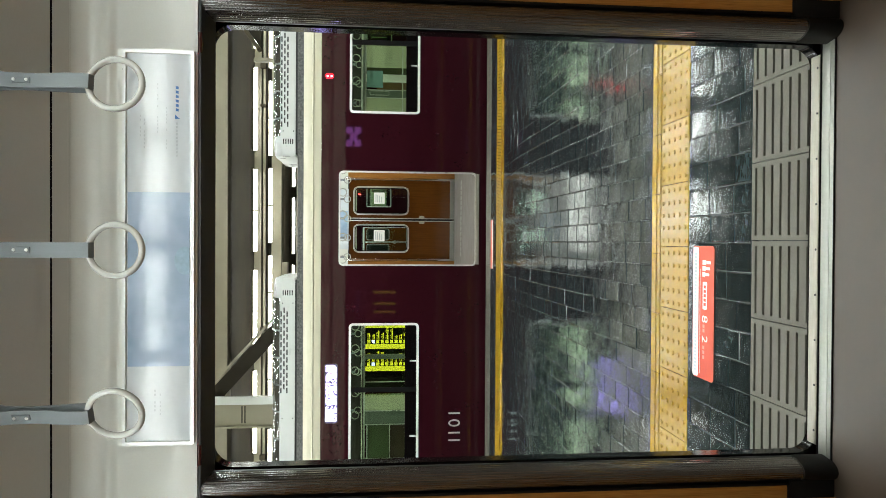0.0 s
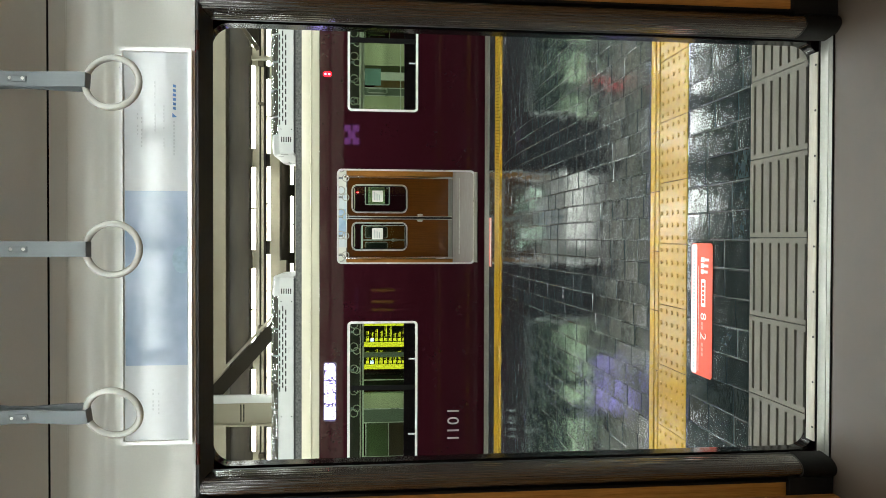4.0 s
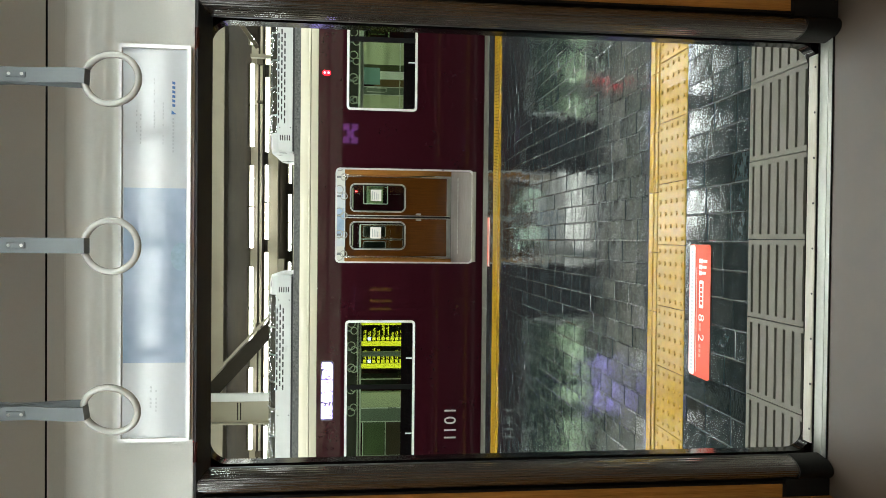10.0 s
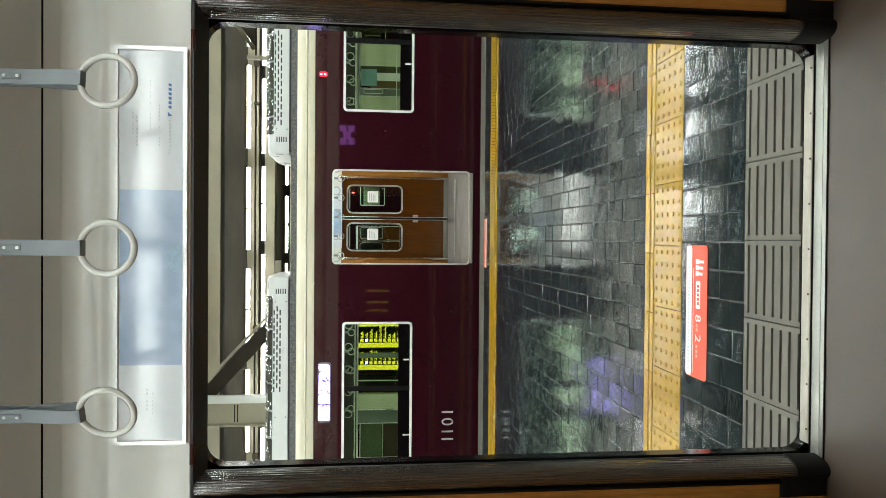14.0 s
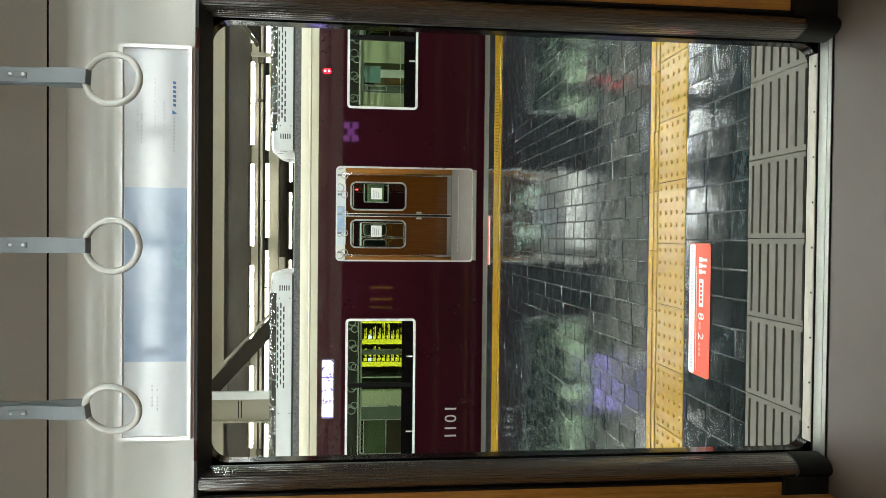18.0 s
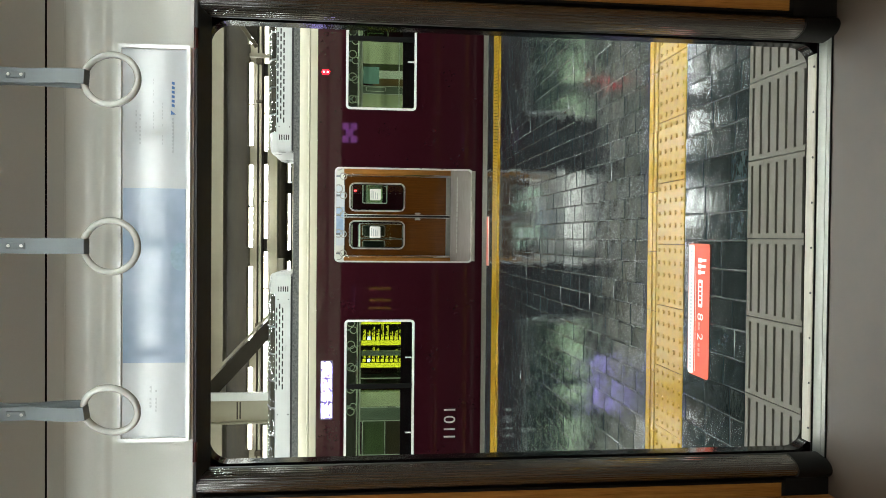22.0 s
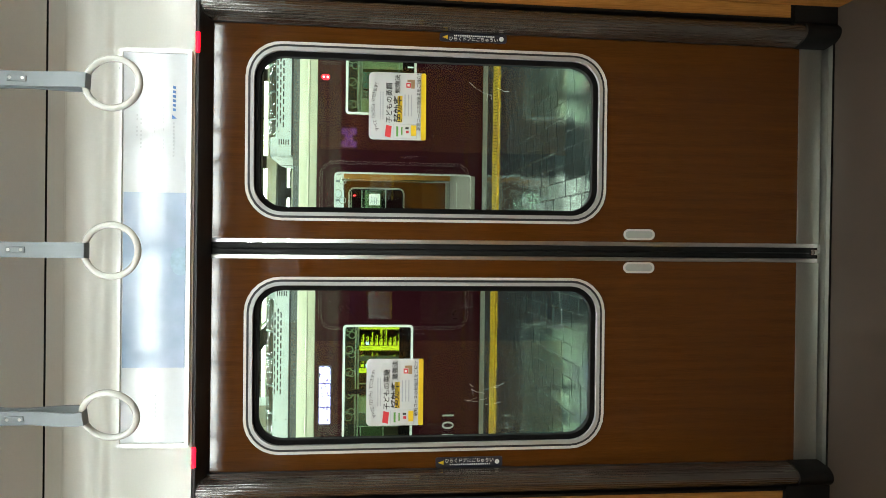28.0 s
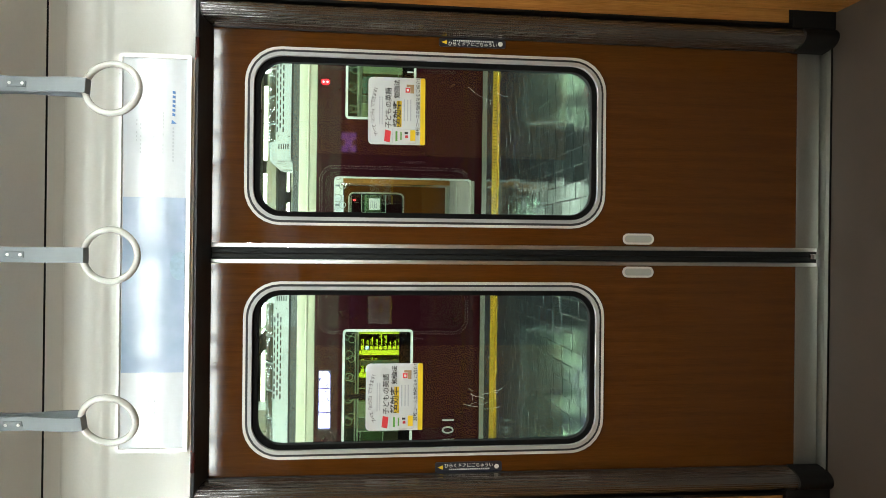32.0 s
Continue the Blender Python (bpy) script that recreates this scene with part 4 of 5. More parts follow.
def train_across():
    car = thing("train_car", (DX, 8.5, -1.3), "glossy maroon train car with an open doorway", "train")
    # near side: a run of bays
    y0, y1, z0, z1 = OY, OY + 0.06, -0.155, 2.015
    ends = []

    def bay(bm):
        part("side_panel", bm, MAROON, car, "glossy dark maroon paint")
    for d in (-1, 0, 1):
        c = DX + d * 4.9
        bay(holed(bmesh.new(), c - 0.8, c + 0.8, z0, z1, rrect(c - 0.615, c + 0.615, -0.02, 1.782, 0.055, 6), y0, y1))
        a, b = c + WIN[0], c + WIN[1]
        bay(boxed(c + 0.8, a - 0.1, y0, y1, z0, z1))
        bay(holed(bmesh.new(), a - 0.1, b + 0.1, z0, z1, rrect(a, b, 0.737, 1.65, 0.05, 6), y0, y1))
        bay(boxed(b + 0.1, c + 4.1, y0, y1, z0, z1))
        ends.append((a, b))
    bay(boxed(DX - 9.0, DX - 5.7, y0, y1, z0, z1))
    part("upper_band", boxed(DX - 9, DX + 9.0, OY - 0.004, OY + 0.05, 2.017, 2.245, 0.006), IVORY, car, "ivory painted band under the roof")
    part("band_seam", tube(bmesh.new(), [(DX - 9, OY - 0.003, 2.123), (DX + 9.0, OY - 0.003, 2.123)], 0.014, 12), IVORY, car)
    part("gutter", boxed(DX - 9, DX + 9, OY + 0.01, OY + 0.12, 2.247, 2.320), ROOFGREY, car, "grey gritty roof edge")
    rp = [(OY + 0.06, 2.30), (OY + 0.12, 2.335), (OY + 0.4, 2.352), (OY + 1.31, 2.40), (OY + 2.2, 2.36), (OY + 2.55, 2.32), (OY + 2.6, 2.25), (OY + 2.5, 2.22), (OY + 0.2, 2.22)]
    part("roof", prism_x(bmesh.new(), rp, DX - 9, DX + 9), ROOFGREY, car, "grey car roof")
    part("underframe", boxed(DX - 9, DX + 9, OY + 0.15, FY - 0.1, -0.9, -0.16), BLACK, car, "black underframe")
    part("car_floor", boxed(DX - 9, DX + 9, OY + 0.064, FY - 0.004, -0.12, -0.022), CARFLOOR, car, "pale grey car floor")
    part("door_header", boxed(FX - 0.80, FX + 0.80, FY - 0.050, FY - 0.032, 1.768, 2.13), CREAM, car, "cream panel over the far doorway")
    for k in range(-7, 8):
        part("floor_rib", boxed(FX + k * 0.08 - 0.031, FX + k * 0.08 + 0.031, 8.74, 8.86, -0.023, -0.0195), CUP, car, "ribbed floor plate")
    part("sill", boxed(DX - 0.60, DX + 0.60, OY - 0.012, OY + 0.10, -0.06, -0.012, 0.003), SILL, car, "bright metal sill")
    part("car_ceiling", boxed(DX - 9, DX + 9, OY + 0.06, FY, 2.14, 2.2), CREAM, car, "cream car ceiling")
    # doorway rim and inner jambs
    part("door_rim", ring(bmesh.new(), rrect(DX - 0.622, DX + 0.622, -0.027, 1.790, 0.06, 6), rrect(DX - 0.604, DX + 0.604, -0.012, 1.772, 0.05, 6), OY - 0.004, OY + 0.05), ALU, car, "bright doorway rim")
    for s in (1, -1):
        a, b = sorted((DX + s * 0.64, DX + s * 1.25))
        part("end_panel", boxed(a, b, OY + 0.10, OY + 0.13, -0.02, 1.78), WOODL, car, "amber wood inner panel")
        a, b = sorted((FX + s * 0.655, FX + s * 1.25))
        part("end_panel", boxed(a, b, FY - 0.03, FY, -0.02, 1.78), WOODL, car, "amber wood inner panel")
        x = FX + s * 0.675
        part("pole", tube(bmesh.new(), [(x, FY - 0.06, -0.02), (x, FY - 0.06, 1.80)], 0.022, 10), CHROME, car, "polished steel pole")
    # near windows
    for a, b in ends:
        w = part("window", ring(bmesh.new(), rrect(a - 0.004, b + 0.004, 0.733, 1.654, 0.054, 6), rrect(a + 0.026, b - 0.026, 0.763, 1.624, 0.03, 6), OY - 0.008, OY + 0.05), WINFRAME, car, "white-framed tinted train window")
        m = a + 0.93 if a > 0 else b - 0.88
        part("mullion", boxed(m - 0.03, m + 0.03, OY + 0.012, OY + 0.05, 0.763, 1.624), MATTE, w)
        # black strip put in for the shaded interior behind the lower glass
        part("lower_rail", boxed(a + 0.026, b - 0.026, OY + 0.034, OY + 0.06, 0.763, 0.915), GLOSSBLACK, w, "black strip standing in for the shaded interior")
        for k in (0.50, 1.5):
            part("catch", boxed(b - k - 0.008, b - k + 0.008, OY + 0.005, OY + 0.02, 0.77, 0.85), WINFRAME, w)
        for p, q in ((a + 0.027, m - 0.03), (m + 0.03, b - 0.027)):
            g = part("pane", boxed(p, q, OY + 0.024, OY + 0.029, 0.917, 1.623), TINTED, w, "green tinted pane")
            g.visible_shadow = False
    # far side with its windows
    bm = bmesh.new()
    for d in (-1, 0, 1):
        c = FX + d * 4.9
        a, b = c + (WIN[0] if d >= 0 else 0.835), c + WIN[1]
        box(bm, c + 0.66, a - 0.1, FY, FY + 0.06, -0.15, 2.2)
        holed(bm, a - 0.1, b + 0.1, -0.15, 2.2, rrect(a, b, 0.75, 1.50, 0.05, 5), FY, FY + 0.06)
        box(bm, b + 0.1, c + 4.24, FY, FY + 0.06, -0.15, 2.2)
        box(bm, c - 0.66, c + 0.66, FY - 0.02, FY + 0.02, 1.765, 2.2)
        w = part("window", ring(bmesh.new(), rrect(a - 0.004, b + 0.004, 0.746, 1.504, 0.054, 5), rrect(a + 0.03, b - 0.03, 0.78, 1.475, 0.03, 5), FY - 0.012, FY + 0.02), ALU, car)
        g = part("pane", boxed(a + 0.02, b - 0.02, FY + 0.02, FY + 0.025, 0.77, 1.49), TINTED, w, "green tinted pane")
        g.visible_shadow = False
        if d < 0:
            part("blind", boxed(-2.83, -2.58, FY - 0.008, FY - 0.004, 0.80, 1.474), BLIND, w, "pale roller blind drawn part way")
            part("blind", boxed(-3.06, -2.85, FY - 0.008, FY - 0.004, 0.80, 1.474), SASH, w, "grey-green sash")
            part("blind", boxed(-3.64, -3.08, FY - 0.004, FY - 0.001, 1.07, 1.44), MOSS, w, "moss green sash")
            part("blind", boxed(-3.64, -3.08, FY - 0.004, FY - 0.001, 0.80, 1.05), DIMTIMBER, w, "dark brown panel")
            part("mullion", boxed(-1.968, -1.885, FY - 0.01, FY + 0.018, 0.79, 1.474), SASH, w, "grey-green mullion")
            for x in (-2.35, -2.84, -3.07, -3.65):
                part("sash_bar", boxed(x - 0.008, x + 0.008, FY - 0.016, FY - 0.01, 0.78, 1.474), ALU, w)
            for z in (1.44, 1.06, 0.79):
                part("sash_bar", boxed(-3.65, -3.08, FY - 0.020, FY - 0.016, z - 0.008, z + 0.008), ALU, w)
        else:
            part("blind", boxed(a + 0.05, a + 0.66, FY - 0.008, FY - 0.004, 0.80, 1.474), BLIND, w, "pale roller blind drawn part way")
        if d == 0:
            part("sash", boxed(2.56, 2.690, FY - 0.003, FY + 0.001, 0.79, 1.30), TIMBER, w, "brown timber panel")
            part("sash", boxed(2.432, 2.556, FY - 0.003, FY + 0.001, 0.79, 1.474), SASH, w, "grey-green sash")
            part("sash_frame", ring(bmesh.new(), rrect(2.472, 2.55, 1.09, 1.42, 0.02, 3), rrect(2.482, 2.54, 1.10, 1.41, 0.014, 3), FY - 0.008, FY - 0.0035), ALU, w)
            # cyan gleam in the window, imitated by a flat coloured patch
            part("sash_pane", boxed(2.60, 2.88, FY - 0.0135, FY - 0.0105, 1.20, 1.465), CYANGLEAM, w, "cyan gleam put in as a flat coloured patch")
            part("sash", boxed(2.83, 2.934, FY - 0.003, FY + 0.001, 0.79, 1.474), SEAT, w, "dark green sash")
            for x in (2.43, 2.56):
                part("sash_bar", boxed(x - 0.005, x + 0.005, FY - 0.016, FY - 0.01, 0.79, 1.474), ALU, w)
            part("sash_bar", boxed(a + 0.05, a + 1.58, FY - 0.020, FY - 0.016, 0.86, 0.874), ALU, w)
            part("blind", boxed(a + 1.17, a + 1.58, FY - 0.008, FY - 0.004, 0.80, 1.474), BLIND, w, "pale roller blind drawn part way")
            part("mullion", boxed(a + 0.93, a + 1.06, FY - 0.01, FY + 0.02, 0.78, 1.474), CREAM, w)
        part("bench", boxed(c + 0.80, c + 4.1, FY - 0.55, FY - 0.06, 0.25, 0.45, 0.05, 3), SEAT, car, "olive plush bench seat")
        part("bench", boxed(c + 0.80, c + 4.1, OY + 0.12, OY + 0.6, 0.25, 0.45, 0.05, 3), SEAT, car, "olive plush bench seat")
        part("bench_back", boxed(c + 0.80, c + 4.1, FY - 0.16, FY - 0.05, 0.40, 0.77, 0.04, 3), SEAT, car)
        for yy in (FY - 0.32, ):
            rk = part("luggage_rack", tube(bmesh.new(), [(c + 0.85, yy, 1.525), (c + 4.05, yy, 1.525)], 0.026 if d == 0 else 0.010, 8), WHITEPLASTIC, car, "white luggage rack rail")
            for j in range(3):
                t = 1 if yy > 8.5 else -1
                part("rack_bar", tube(bmesh.new(), [(c + 0.85, yy + t * (0.08 + 0.08 * j), 1.545), (c + 4.05, yy + t * (0.08 + 0.08 * j), 1.545)], 0.006, 6), CHROME, rk)
    part("luggage_rail", tube(bmesh.new(), [(DX + 1.2, OY + 0.42, 1.482), (DX + 3.7, OY + 0.42, 1.482)], 0.019, 8), WINFRAME, car, "white luggage rack rail")
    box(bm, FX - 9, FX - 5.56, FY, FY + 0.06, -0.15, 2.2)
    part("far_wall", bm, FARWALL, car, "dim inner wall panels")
    for x in (DX - 9.0, DX + 9.0):
        part("end_wall", boxed(x - 0.03, x + 0.03, OY + 0.06, FY, -0.12, 2.2), WOODL, car)
    # lamps in its ceiling
    for yy in (OY + 0.75, OY + 1.8):
        for i in range(7):
            x = DX - 8.2 + i * 2.6
            part("car_lamp", boxed(x, x + 2.4, yy - 0.06, yy + 0.06, 2.11, 2.138), CARLAMP, car, "white glowing ceiling light strip")
    # destination display, red side lamp, number
    dsp = part("display", plate(bmesh.new(), rrect(-2.372, -1.585, 1.795, 1.965, 0.03, 4), OY - 0.004, OY - 0.001), LEDBACK, car, "side destination display, glowing white")
    t = bmesh.new()
    rnd = random.Random(4)
    x = -2.345
    while x < -1.615:
        stroke = rnd.random()
        for k in range(11):
            if rnd.random() < (0.88 if stroke < 0.35 else 0.60 if stroke < 0.93 else 0.0):
                zz = 1.811 + k * 0.0126
                box(t, x, x + 0.0128, OY - 0.0055, OY - 0.0042, zz, zz + 0.0112)
        x += 0.0142
    tagged(part("display_dot", t, LEDWHITE, dsp, "bright white unreadable lettering"), kind="stuff")
    # the plate glows to imitate the red halo round the lamp eyes
    lp = part("side_lamp", plate(bmesh.new(), rrect(2.132, 2.198, 1.862, 1.966, 0.028, 5), OY - 0.012, OY), LEDDEEP, car, "red side lamp, lit, its halo put in as a glowing plate")
    for z in (1.889, 1.939):
        part("lamp_eye", tube(bmesh.new(), [(2.165, OY - 0.016, z), (2.165, OY - 0.012, z)], 0.014, 12), LEDRED, lp, "glowing red lamp")
    for ch, x in (("1", -2.625), ("1", -2.525), ("0", -2.395), ("1", -2.265)):
        part("numeral", words(ch, 0.225, Matrix.Translation((x, OY - 0.002, 0.247)), 0.0015), NUMBER, car, "silver painted numeral")
    bars = thing("track_bogie", (DX - 6.5, 8.5, -1.3), "dark steel wheel bogie under the train", "bogie")
    for yy in (OY + 0.55, FY - 0.6):
        part("side_frame", boxed(DX - 7.8, DX - 5.2, yy - 0.06, yy + 0.06, -1.05, -0.75, 0.02), BLACK, bars)
        for x in (DX - 7.4, DX - 5.6):
            part("wheel", tube(bmesh.new(), [(x, yy - 0.12, -0.87), (x, yy - 0.06, -0.87)], 0.43, 20), BLACK, bars)
    return car


def air_conditioner(x0, x1, slots, label):
    """A long roof unit: sloped shiny top, slotted front, rounded end hoods."""
    y0 = OY + 0.40
    ac = thing("air_conditioner", ((x0 + x1) / 2, y0 + 0.8, 2.44), label, "air conditioner", "roof units")
    prof = [(y0, 2.395), (y0, 2.585), (y0 + 0.06, 2.66), (y0 + 0.25, 2.715), (y0 + 1.3, 2.715), (y0 + 1.5, 2.66), (y0 + 1.56, 2.585), (y0 + 1.56, 2.395)]
    part("casing", prism_x(bmesh.new(), prof, x0 + 0.26, x1 - 0.26), ACGREY, ac, "light grey painted casing")
    for s, xe in ((-1, x0), (1, x1)):
        h = bmesh.new()
        secs = []
        for k in range(7):
            a = radians(90 * k / 6)
            f = math.cos(a) ** 0.6 if k < 6 else 0.0
            xx = xe - s * 0.26 + s * 0.26 * math.sin(a) ** 0.8
            sh = 0.05 * (1 - f) ** 1.5
            secs.append([h.verts.new((xx, y0 + 0.0 + sh * 1.2 if y < y0 + 0.8 else y - sh * 1.2, 2.395 + (z - 2.395) * (0.84 + 0.16 * f))) if i in (0, 7) else h.verts.new((xx, y + (sh if y < y0 + 0.8 else -sh), 2.395 + (z - 2.395) * (0.84 + 0.16 * f))) for i, (y, z) in enumerate(prof)])
        for p, q in zip(secs, secs[1:]):
            for k in range(8):
                h.faces.new((p[k], p[(k + 1) % 8], q[(k + 1) % 8], q[k]))
        h.faces.new(secs[-1])
        part("end_hood", h, ACGREY, ac, "rounded end hood")
        for k in range(5):
            z = 2.425 + k * 0.030
            a, b = sorted((xe - s * 0.235, xe - s * 0.165))
            part("louvre", boxed(a, b, y0 - 0.006, y0 + 0.01, z, z + 0.014), BLACK, ac)
    t = bmesh.new()
    for row in range(3):
        x = slots[0] + 0.052 * (row % 2)
        while x < slots[1]:
            box(t, x, x + 0.072, y0 - 0.003, y0 + 0.01, 2.490 + row * 0.040, 2.508 + row * 0.040)
            x += 0.104
    tagged(part("cooling_slot", t, BLACK, ac, "rows of dark cooling slots"), kind="stuff")
    cov = [(y0 + 0.004, 2.600), (y0 + 0.056, 2.664), (y0 + 0.244, 2.720), (y0 + 0.25, 2.717), (y0 + 0.06, 2.660), (y0 + 0.010, 2.598)]
    part("top_cover", prism_x(bmesh.new(), cov, x0 + 0.27, x1 - 0.27), STREAK, ac, "bright sloped metal cover")
    x = x0 + 0.5
    while x < x1 - 0.4:
        part("cover_rib", prism_x(bmesh.new(), [(y0 - 0.002, 2.602), (y0 + 0.05, 2.674), (y0 + 0.24, 2.731), (y0 + 0.06, 2.662), (y0 + 0.012, 2.60)], x, x + 0.02), STEEL, ac)
        x += 0.37
    for x in (x0 + 0.34, (x0 + x1) / 2, x1 - 0.34):
        for z in (2.42, 2.56):
            part("bolt", tube(bmesh.new(), [(x, y0 - 0.006, z), (x, y0, z)], 0.008, 8), BLACK, ac)
    part("frame", boxed(x0 + 0.03, x1 - 0.03, y0 + 0.02, y0 + 1.5, 2.345, 2.398), BLACK, ac)
    return ac


CAR = train_across()
air_conditioner(1.165, 4.9, (1.56, 2.80), "light grey roof air conditioner with slotted front")
air_conditioner(-4.3, -0.486, (-2.05, -0.92), "light grey roof air conditioner with slotted front")
for s in (1, -1):
    far_leaf = door_leaf(s, (FX, FY - 0.02, -0.02), False, 0.792, 1.682)
    copy_thing(far_leaf, Matrix.Translation((FX - 0.39, FY - 0.02 + 16.8, -0.02)))
for x in (FX + 0.36, FX - 0.27):
    nt = thing("door_notice", (x, FY - 0.005, 1.16), "white paper notice on a train door pane", "notice", "door notices")
    part("sheet", plate(bmesh.new(), rrect(x - 0.095, x + 0.095, 1.16, 1.34, 0.012, 3), FY - 0.006, FY - 0.0045), WHITE, nt)
    pr = bmesh.new()
    for k in range(4):
        box(pr, x - 0.07, x + 0.07 - 0.015 * k, FY - 0.0068, FY - 0.0062, 1.30 - k * 0.03, 1.312 - k * 0.03)
    tagged(part("small_print", pr, GREYINK, nt), kind="stuff")
copy_thing(POSTER, Matrix.Translation((FX, FY - 0.08, 1.76)))
HIGH = strap(OY + 0.55, 2.14, 1.765)
LOW = strap(FY - 0.45, 2.14, 1.585)
for i in range(-9, 10):
    near_door = abs(i) < 3
    src = HIGH if near_door else LOW
    for yy in (OY + 0.55, FY - 0.45):
        copy_thing(src, Matrix.Translation((FX + i * 0.31, yy, 2.14)) @ pose(0, 0, 0, 0, 0, (i * 53 % 13) - 6))
HIGH.matrix_basis = Matrix.Translation((FX + 10 * 0.31, OY + 0.55, 2.14))
LOW.matrix_basis = Matrix.Translation((FX - 10 * 0.31, FY - 0.45, 2.14))
for yy in (OY + 0.55, FY - 0.45):
    solid("strap_rail", tube(bmesh.new(), [(-4, yy, 2.135), (4.6, yy, 2.135)], 0.014, 8), CHROME, "polished steel rail for hanging straps", "rail", at=(0, yy, 2.13))
# one more lit train, far behind
copy_thing(CAR, Matrix.Translation((DX - 0.39, 8.5 + 16.8, -1.3)))


# ======== the station round it ========
def tube_lamp(proto, at):
    return copy_thing(proto, Matrix.Translation(at))


def station():
    setting("backdrop", boxed(-40, 40, 44, 44.2, -1.3, 6), CONCRETE, "dark far wall of the station")
    cl = bmesh.new()
    box(cl, -40, 40, 8.0, 44, 5.2, 5.4)
    box(cl, -40, 40, -8, 8.0, 4.6, 4.8)
    setting("station_ceiling", cl, STCEIL, "brown shaded station ceiling")
    for x in (-40, 40):
        setting("wall_end_station", boxed(x - 0.1, x + 0.1, -8, 44, -1.3, 5.4), CONCRETE, "dark far end wall")
    setting("wall_behind", boxed(-40, 40, -8.2, -8, -1.3, 5.4), CONCRETE, "dark station wall behind our train")
    # unseen wall, band and lamps, added for what the door panes mirror
    setting("wall_track", boxed(-14, 14, -4.72, -4.60, -1.3, 3.6), STBEAM, "unseen cream wall added for pale reflections in the door panes")
    setting("trim_wall_band", boxed(-14, 14, -4.60, -4.575, 0.83, 1.50), DIMTIMBER, "dark band along the cream wall")
    wl = thing("wall_lamp", (0, -4.3, 3.3), "unseen tube lamp added to light the cream wall", "tube lamp", "track lamps")
    part("tube", boxed(-0.6, 0.6, -4.33, -4.27, 3.22, 3.28), TUBE, wl, "glowing tube")
    part("batten", boxed(-0.62, 0.62, -4.62, -4.25, 3.28, 3.36), STBEAM, wl)
    for k in (-3, -2, -1, 1, 2, 3):
        copy_thing(wl, Matrix.Translation((k * 1.9, -4.3, 3.3)))
    setting("pavement_far", boxed(-20, 20, 9.95, 15, -1.3, PZ), CONCRETE, "far station platform")
    setting("pavement_farther", boxed(-30, 30, 27.5, 34, -1.3, PZ), CONCRETE, "farther station platform")
    # long cream beams under the ceiling
    for y, z0, z1 in ((13.9, 4.60, 4.93), (19.1, 4.58, 4.92), (21.3, 4.41, 4.74), (28.3, 4.42, 4.72)):
        b = boxed(-22, 22, y, y + 0.28, z0 + 0.03, z1)
        box(b, -22, 22, y - 0.05, y + 0.33, z0, z0 + 0.03)
        setting("beam_long", b, STBEAM, "long cream painted steel beam")
    # columns with their braces
    for cx, sides in ((-2.96, (1,)), (4.4, (-1,)), (-11.7, ())):
        col = thing("column", (cx, 10.4, PZ), "cream painted steel column with brown braces", "column", "station columns")
        part("web", boxed(cx - 0.24, cx + 0.24, 10.46, 10.50, PZ, 5.2), STBEAM, col)
        part("flange", boxed(cx - 0.27, cx - 0.235, 10.25, 10.7, PZ, 5.2, 0.004), STBEAM, col)
        # lighter cream here imitates lamp light falling on the flange
        part("flange", boxed(cx + 0.13, cx + 0.27, 10.28, 10.36, PZ, 5.2, 0.004), CREAM, col, "flange with lamp light put into its lighter cream")
        part("face", boxed(cx - 0.27, cx + 0.13, 10.33, 10.37, PZ, 5.2, 0.004), STBEAM, col)
        for z in (3.55, 3.60):
            part("joint", boxed(cx - 0.2, cx + 0.1, 10.322, 10.329, z, z + 0.02), BRACE, col)
        for s in sides:
            b = bmesh.new()
            if s > 0:
                p = [(cx + 0.22, 4.30), (cx + 1.62, 3.02), (cx + 1.75, 2.90), (cx + 1.40, 2.90), (cx + 0.22, 3.97)]
                q = [(cx + 0.24, 4.32), (cx + 1.64, 3.04), (cx + 1.67, 3.07), (cx + 0.24, 4.38)]
            else:
                p = [(cx - 0.22, 3.89), (cx - 0.99, 3.33), (cx - 0.62, 3.33), (cx - 0.22, 3.58)]
                q = [(cx - 0.22, 3.90), (cx - 0.99, 3.34), (cx - 1.02, 3.40), (cx - 0.22, 3.97)]
            plate(b, p, 10.52, 10.66)
            part("brace", b, BRACE, col, "brown diagonal brace")
            part("brace_edge", plate(bmesh.new(), q, 10.48, 10.70), STBEAM if s > 0 else STCEIL, col)
        if sides == (-1,):
            part("bracket", boxed(cx - 1.22, cx - 1.16, 10.5, 10.6, 2.9, 3.46), STBEAM, col)
        elif sides:
            part("bracket", boxed(cx + 1.2, cx + 2.6, 10.5, 10.7, 2.86, 2.96), STBEAM, col)
    # a conduit with its boxes
    pipe = thing("conduit", (0, 15.0, 4.03), "thin dark conduit with small boxes along a beam", "conduit")
    part("pipe", tube(bmesh.new(), [(-22, 15.0, 4.03), (22, 15.0, 4.03)], 0.022, 8), BRACE, pipe)
    for x, w in ((4.22, 0.07), (3.26, 0.03), (-2.1, 0.05), (-5.2, 0.06)):
        part("junction_box", boxed(x - w, x + w, 14.92, 15.05, 3.93, 4.07, 0.01), STCEIL, pipe)
    for x in (-9, 9):
        part("hanger", boxed(x - 0.01, x + 0.01, 14.99, 15.01, 4.05, 5.2), BRACE, pipe)
    # tube lamps in pairs
    lamp = thing("tube_lamp", (0, 18.6, 4.80), "bright white fluorescent tube lamp under a station beam", "tube lamp", "station tube lamps")
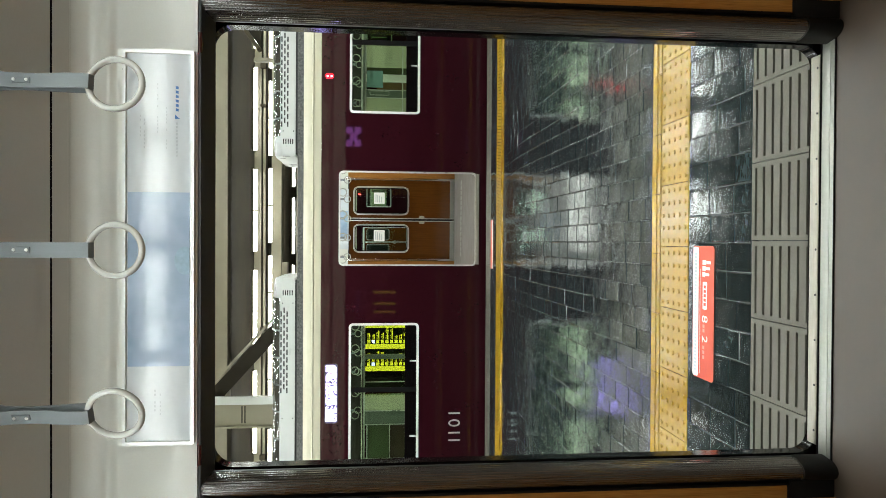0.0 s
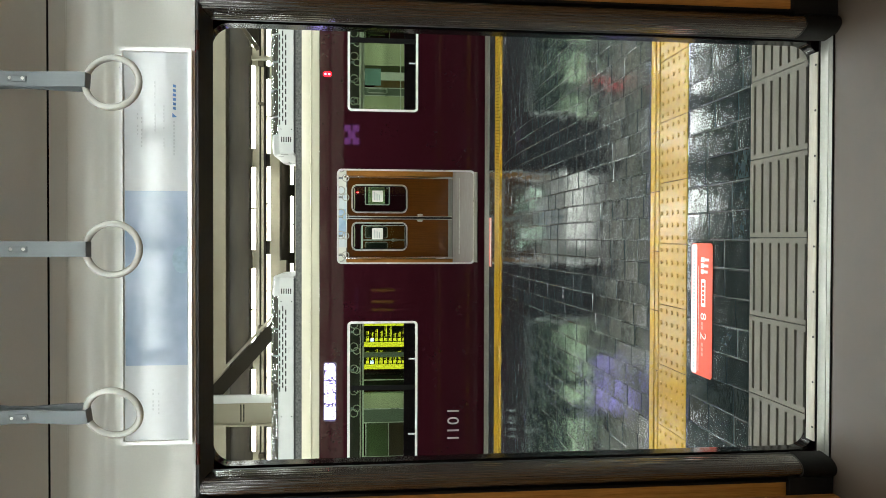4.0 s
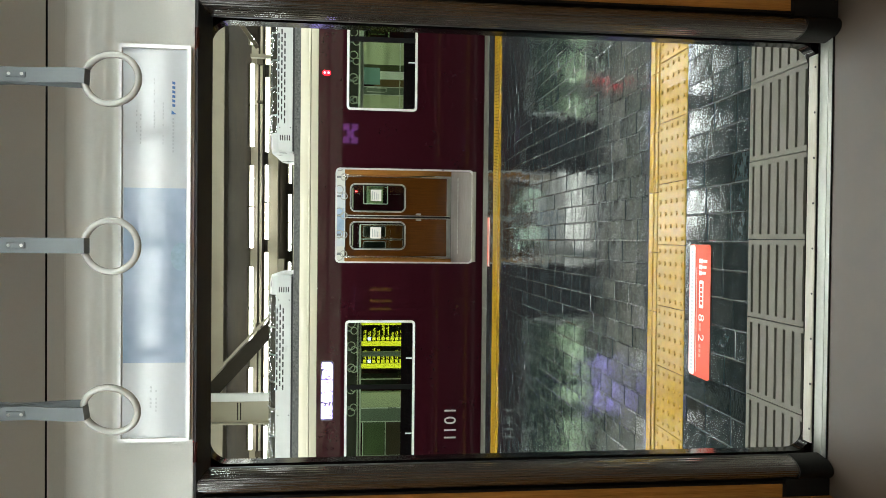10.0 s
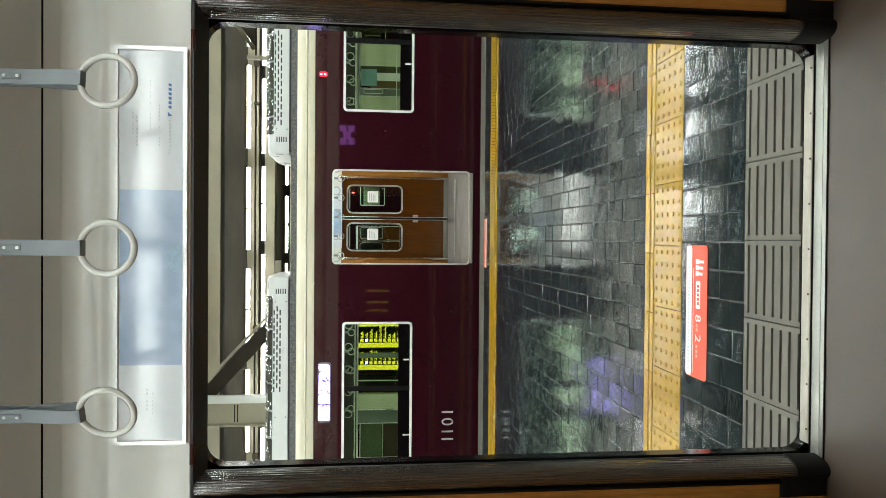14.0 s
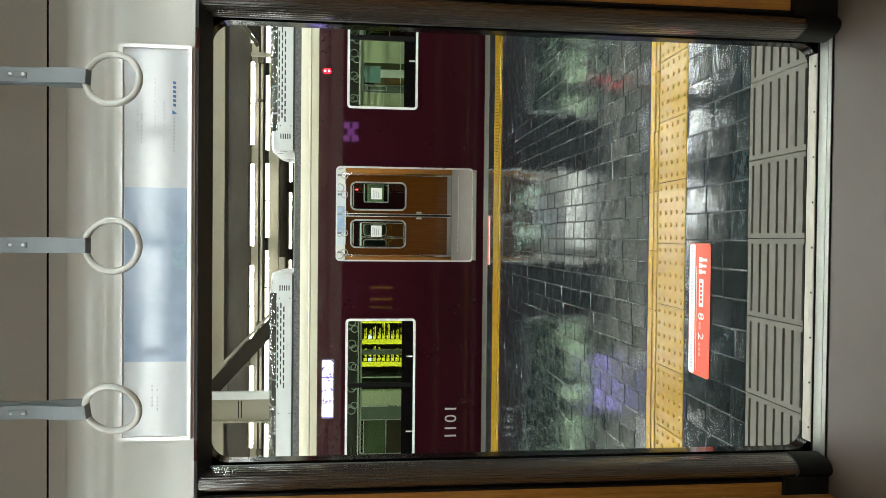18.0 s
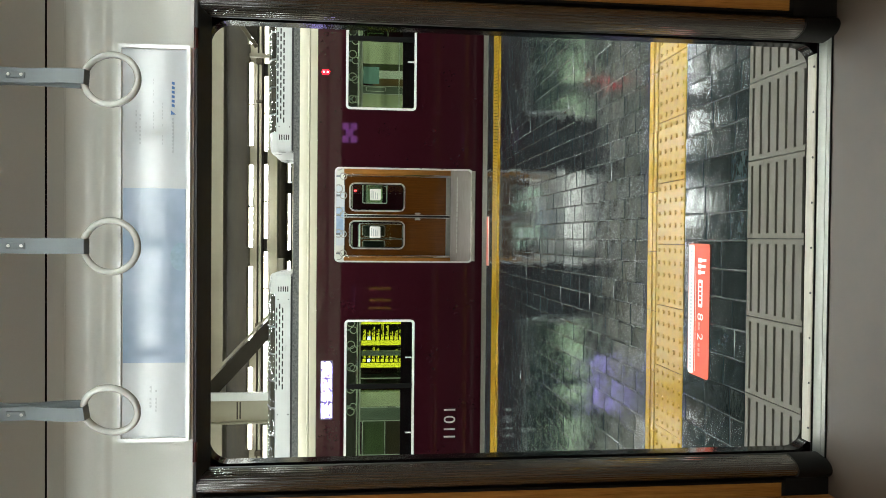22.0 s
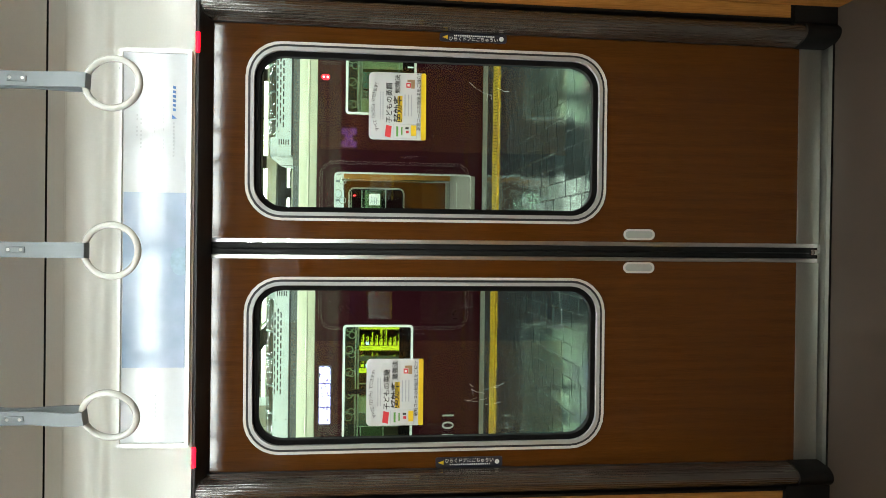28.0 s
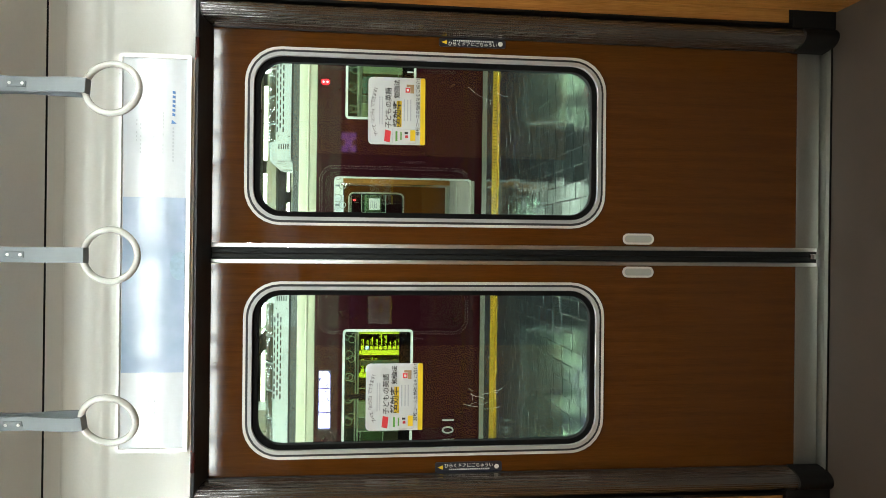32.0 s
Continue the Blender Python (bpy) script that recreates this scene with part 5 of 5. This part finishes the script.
    part("tube", tube(bmesh.new(), [(-0.585, 18.6, 4.80), (0.585, 18.6, 4.80)], 0.052, 6), FARTUBE, lamp, "glowing tube")
    part("batten", boxed(-0.6, 0.6, 18.56, 18.64, 4.86, 4.92), STBEAM, lamp)
    for k in range(-6, 7):
        for h in (0, 1):
            if k or h:
                tube_lamp(lamp, (0.30 + k * 2.95 + h * 1.22, 18.6, 4.80))
            tube_lamp(lamp, (0.55 + k * 2.82 + h * 1.22, 20.8, 4.70))
            tube_lamp(lamp, (0.05 + k * 2.86 + h * 1.22, 27.8, 4.78))
    lamp.matrix_basis = Matrix.Translation((0.30, 18.6, 4.80))
    # lamps over our own platform and the next one
    over = thing("platform_lamp", (0, 1.5, 4.3), "long white tube lamp over the platform", "tube lamp", "platform lamps")
    part("tube", boxed(-1.15, 1.15, 1.43, 1.57, 4.24, 4.30), TUBE, over, "glowing tube")
    part("batten", boxed(-1.2, 1.2, 1.4, 1.6, 4.30, 4.40), STBEAM, over)
    part("hanger", boxed(-0.02, 0.02, 1.48, 1.52, 4.40, 4.60), STBEAM, over)
    for k in range(-4, 5):
        for y in (1.5, 5.2):
            if k or y > 3:
                copy_thing(over, Matrix.Translation((k * 2.8, y, 4.3)))
    short = thing("platform_lamp", (0, 11.6, 4.9), "short white tube lamp over the far platform", "tube lamp", "platform lamps")
    part("tube", boxed(-0.45, 0.45, 11.53, 11.67, 4.84, 4.90), TUBE, short, "glowing tube")
    part("batten", boxed(-0.48, 0.48, 11.5, 11.7, 4.90, 5.0), STBEAM, short)
    part("hanger", boxed(-0.02, 0.02, 11.58, 11.62, 5.0, 5.2), STBEAM, short)
    for k in range(-7, 7):
        x = 2.15 + k * 1.45
        if k and not -4.6 < x < -0.6:
            copy_thing(short, Matrix.Translation((x, 11.6, 4.9)))
    # lamps added out of view so the near yellow tiles catch glints
    dim = thing("platform_lamp", (0, 11.6, 4.66), "unseen short tube lamp added for glints on the yellow tiles", "tube lamp", "platform lamps")
    part("tube", boxed(-0.5, 0.5, 11.54, 11.66, 4.58, 4.64), GLINTTUBE, dim, "glowing tube")
    part("batten", boxed(-0.55, 0.55, 11.5, 11.7, 4.64, 4.70), STBEAM, dim)
    part("hanger", boxed(-0.02, 0.02, 11.58, 11.62, 4.70, 5.2), STBEAM, dim)
    for k in range(3):
        copy_thing(dim, Matrix.Translation((-3.7 + k * 1.15, 11.6, 4.66)))
    dim.matrix_basis = Matrix.Translation((-0.25, 11.6, 4.66))
    short.matrix_basis = Matrix.Translation((2.15, 11.6, 4.9))
    # lit guide boards on the far platform
    for x in (-1.590, -1.990, -2.415):
        bd = thing("guide_board", (x, 11.2, PZ), "dark guide board with glowing yellow strip and lettering", "sign board", "guide boards")
        part("face", boxed(x - 0.04, x + 0.375, 11.2, 11.26, 0.54, 1.56, 0.006), SIGNDARK, bd)
        part("post", boxed(x + 0.18, x + 0.24, 11.21, 11.25, PZ, 0.54), BRACE, bd)
        part("strip", boxed(x - 0.03, x + 0.06, 11.19, 11.199, 0.57, 1.53), LEDYEL, bd, "glowing yellow strip")
        rnd = random.Random(int(-x * 100))
        for k in range(9):
            z = 1.40 - k * 0.086
            part("icon", boxed(x + 0.075, x + 0.135, 11.19, 11.199, z, z + 0.06), LEDYEL if k != 1 else LEDWHITE, bd)
            t = bmesh.new()
            xx, end = x + 0.15, x + rnd.uniform(0.20, 0.365)
            while xx < end:
                box(t, xx, xx + 0.014, 11.19, 11.199, z + 0.004, z + 0.028)
                if rnd.random() < 0.7:
                    box(t, xx, xx + 0.010, 11.19, 11.199, z + 0.036, z + 0.054)
                xx += 0.021
            if len(t.verts):
                tagged(part("lettering", t, LEDYEL, bd), kind="stuff")
            else:
                t.free()


station()
slate(PAVE)


def motions():
    """The two leaves slide shut and the lamp drums turn in place of blinking; all else stands."""
    rows = [(0, 0.66), (24.45, 0.66), (24.7, 0.63), (25.0, 0.551), (25.25, 0.494), (25.5, 0.434), (26.0, 0.302), (26.5, 0.158), (26.9, 0.045), (27.2, 0.0), (32, 0.0)]
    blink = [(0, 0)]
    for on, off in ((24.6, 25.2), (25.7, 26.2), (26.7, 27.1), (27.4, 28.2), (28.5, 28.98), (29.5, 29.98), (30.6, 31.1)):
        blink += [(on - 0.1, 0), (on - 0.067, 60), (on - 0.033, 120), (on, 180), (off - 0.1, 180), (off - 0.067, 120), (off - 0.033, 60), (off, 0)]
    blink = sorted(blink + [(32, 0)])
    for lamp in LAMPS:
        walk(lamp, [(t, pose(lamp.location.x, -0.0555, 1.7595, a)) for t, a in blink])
    walk(LEAF_R, [(t, pose(d + 0.0055, DOORY, 0, 0, -0.2, 0)) for t, d in rows])
    walk(LEAF_L, [(t, pose(-d + 0.0055, DOORY, 0, 0, -0.2, 0)) for t, d in rows])


motions()
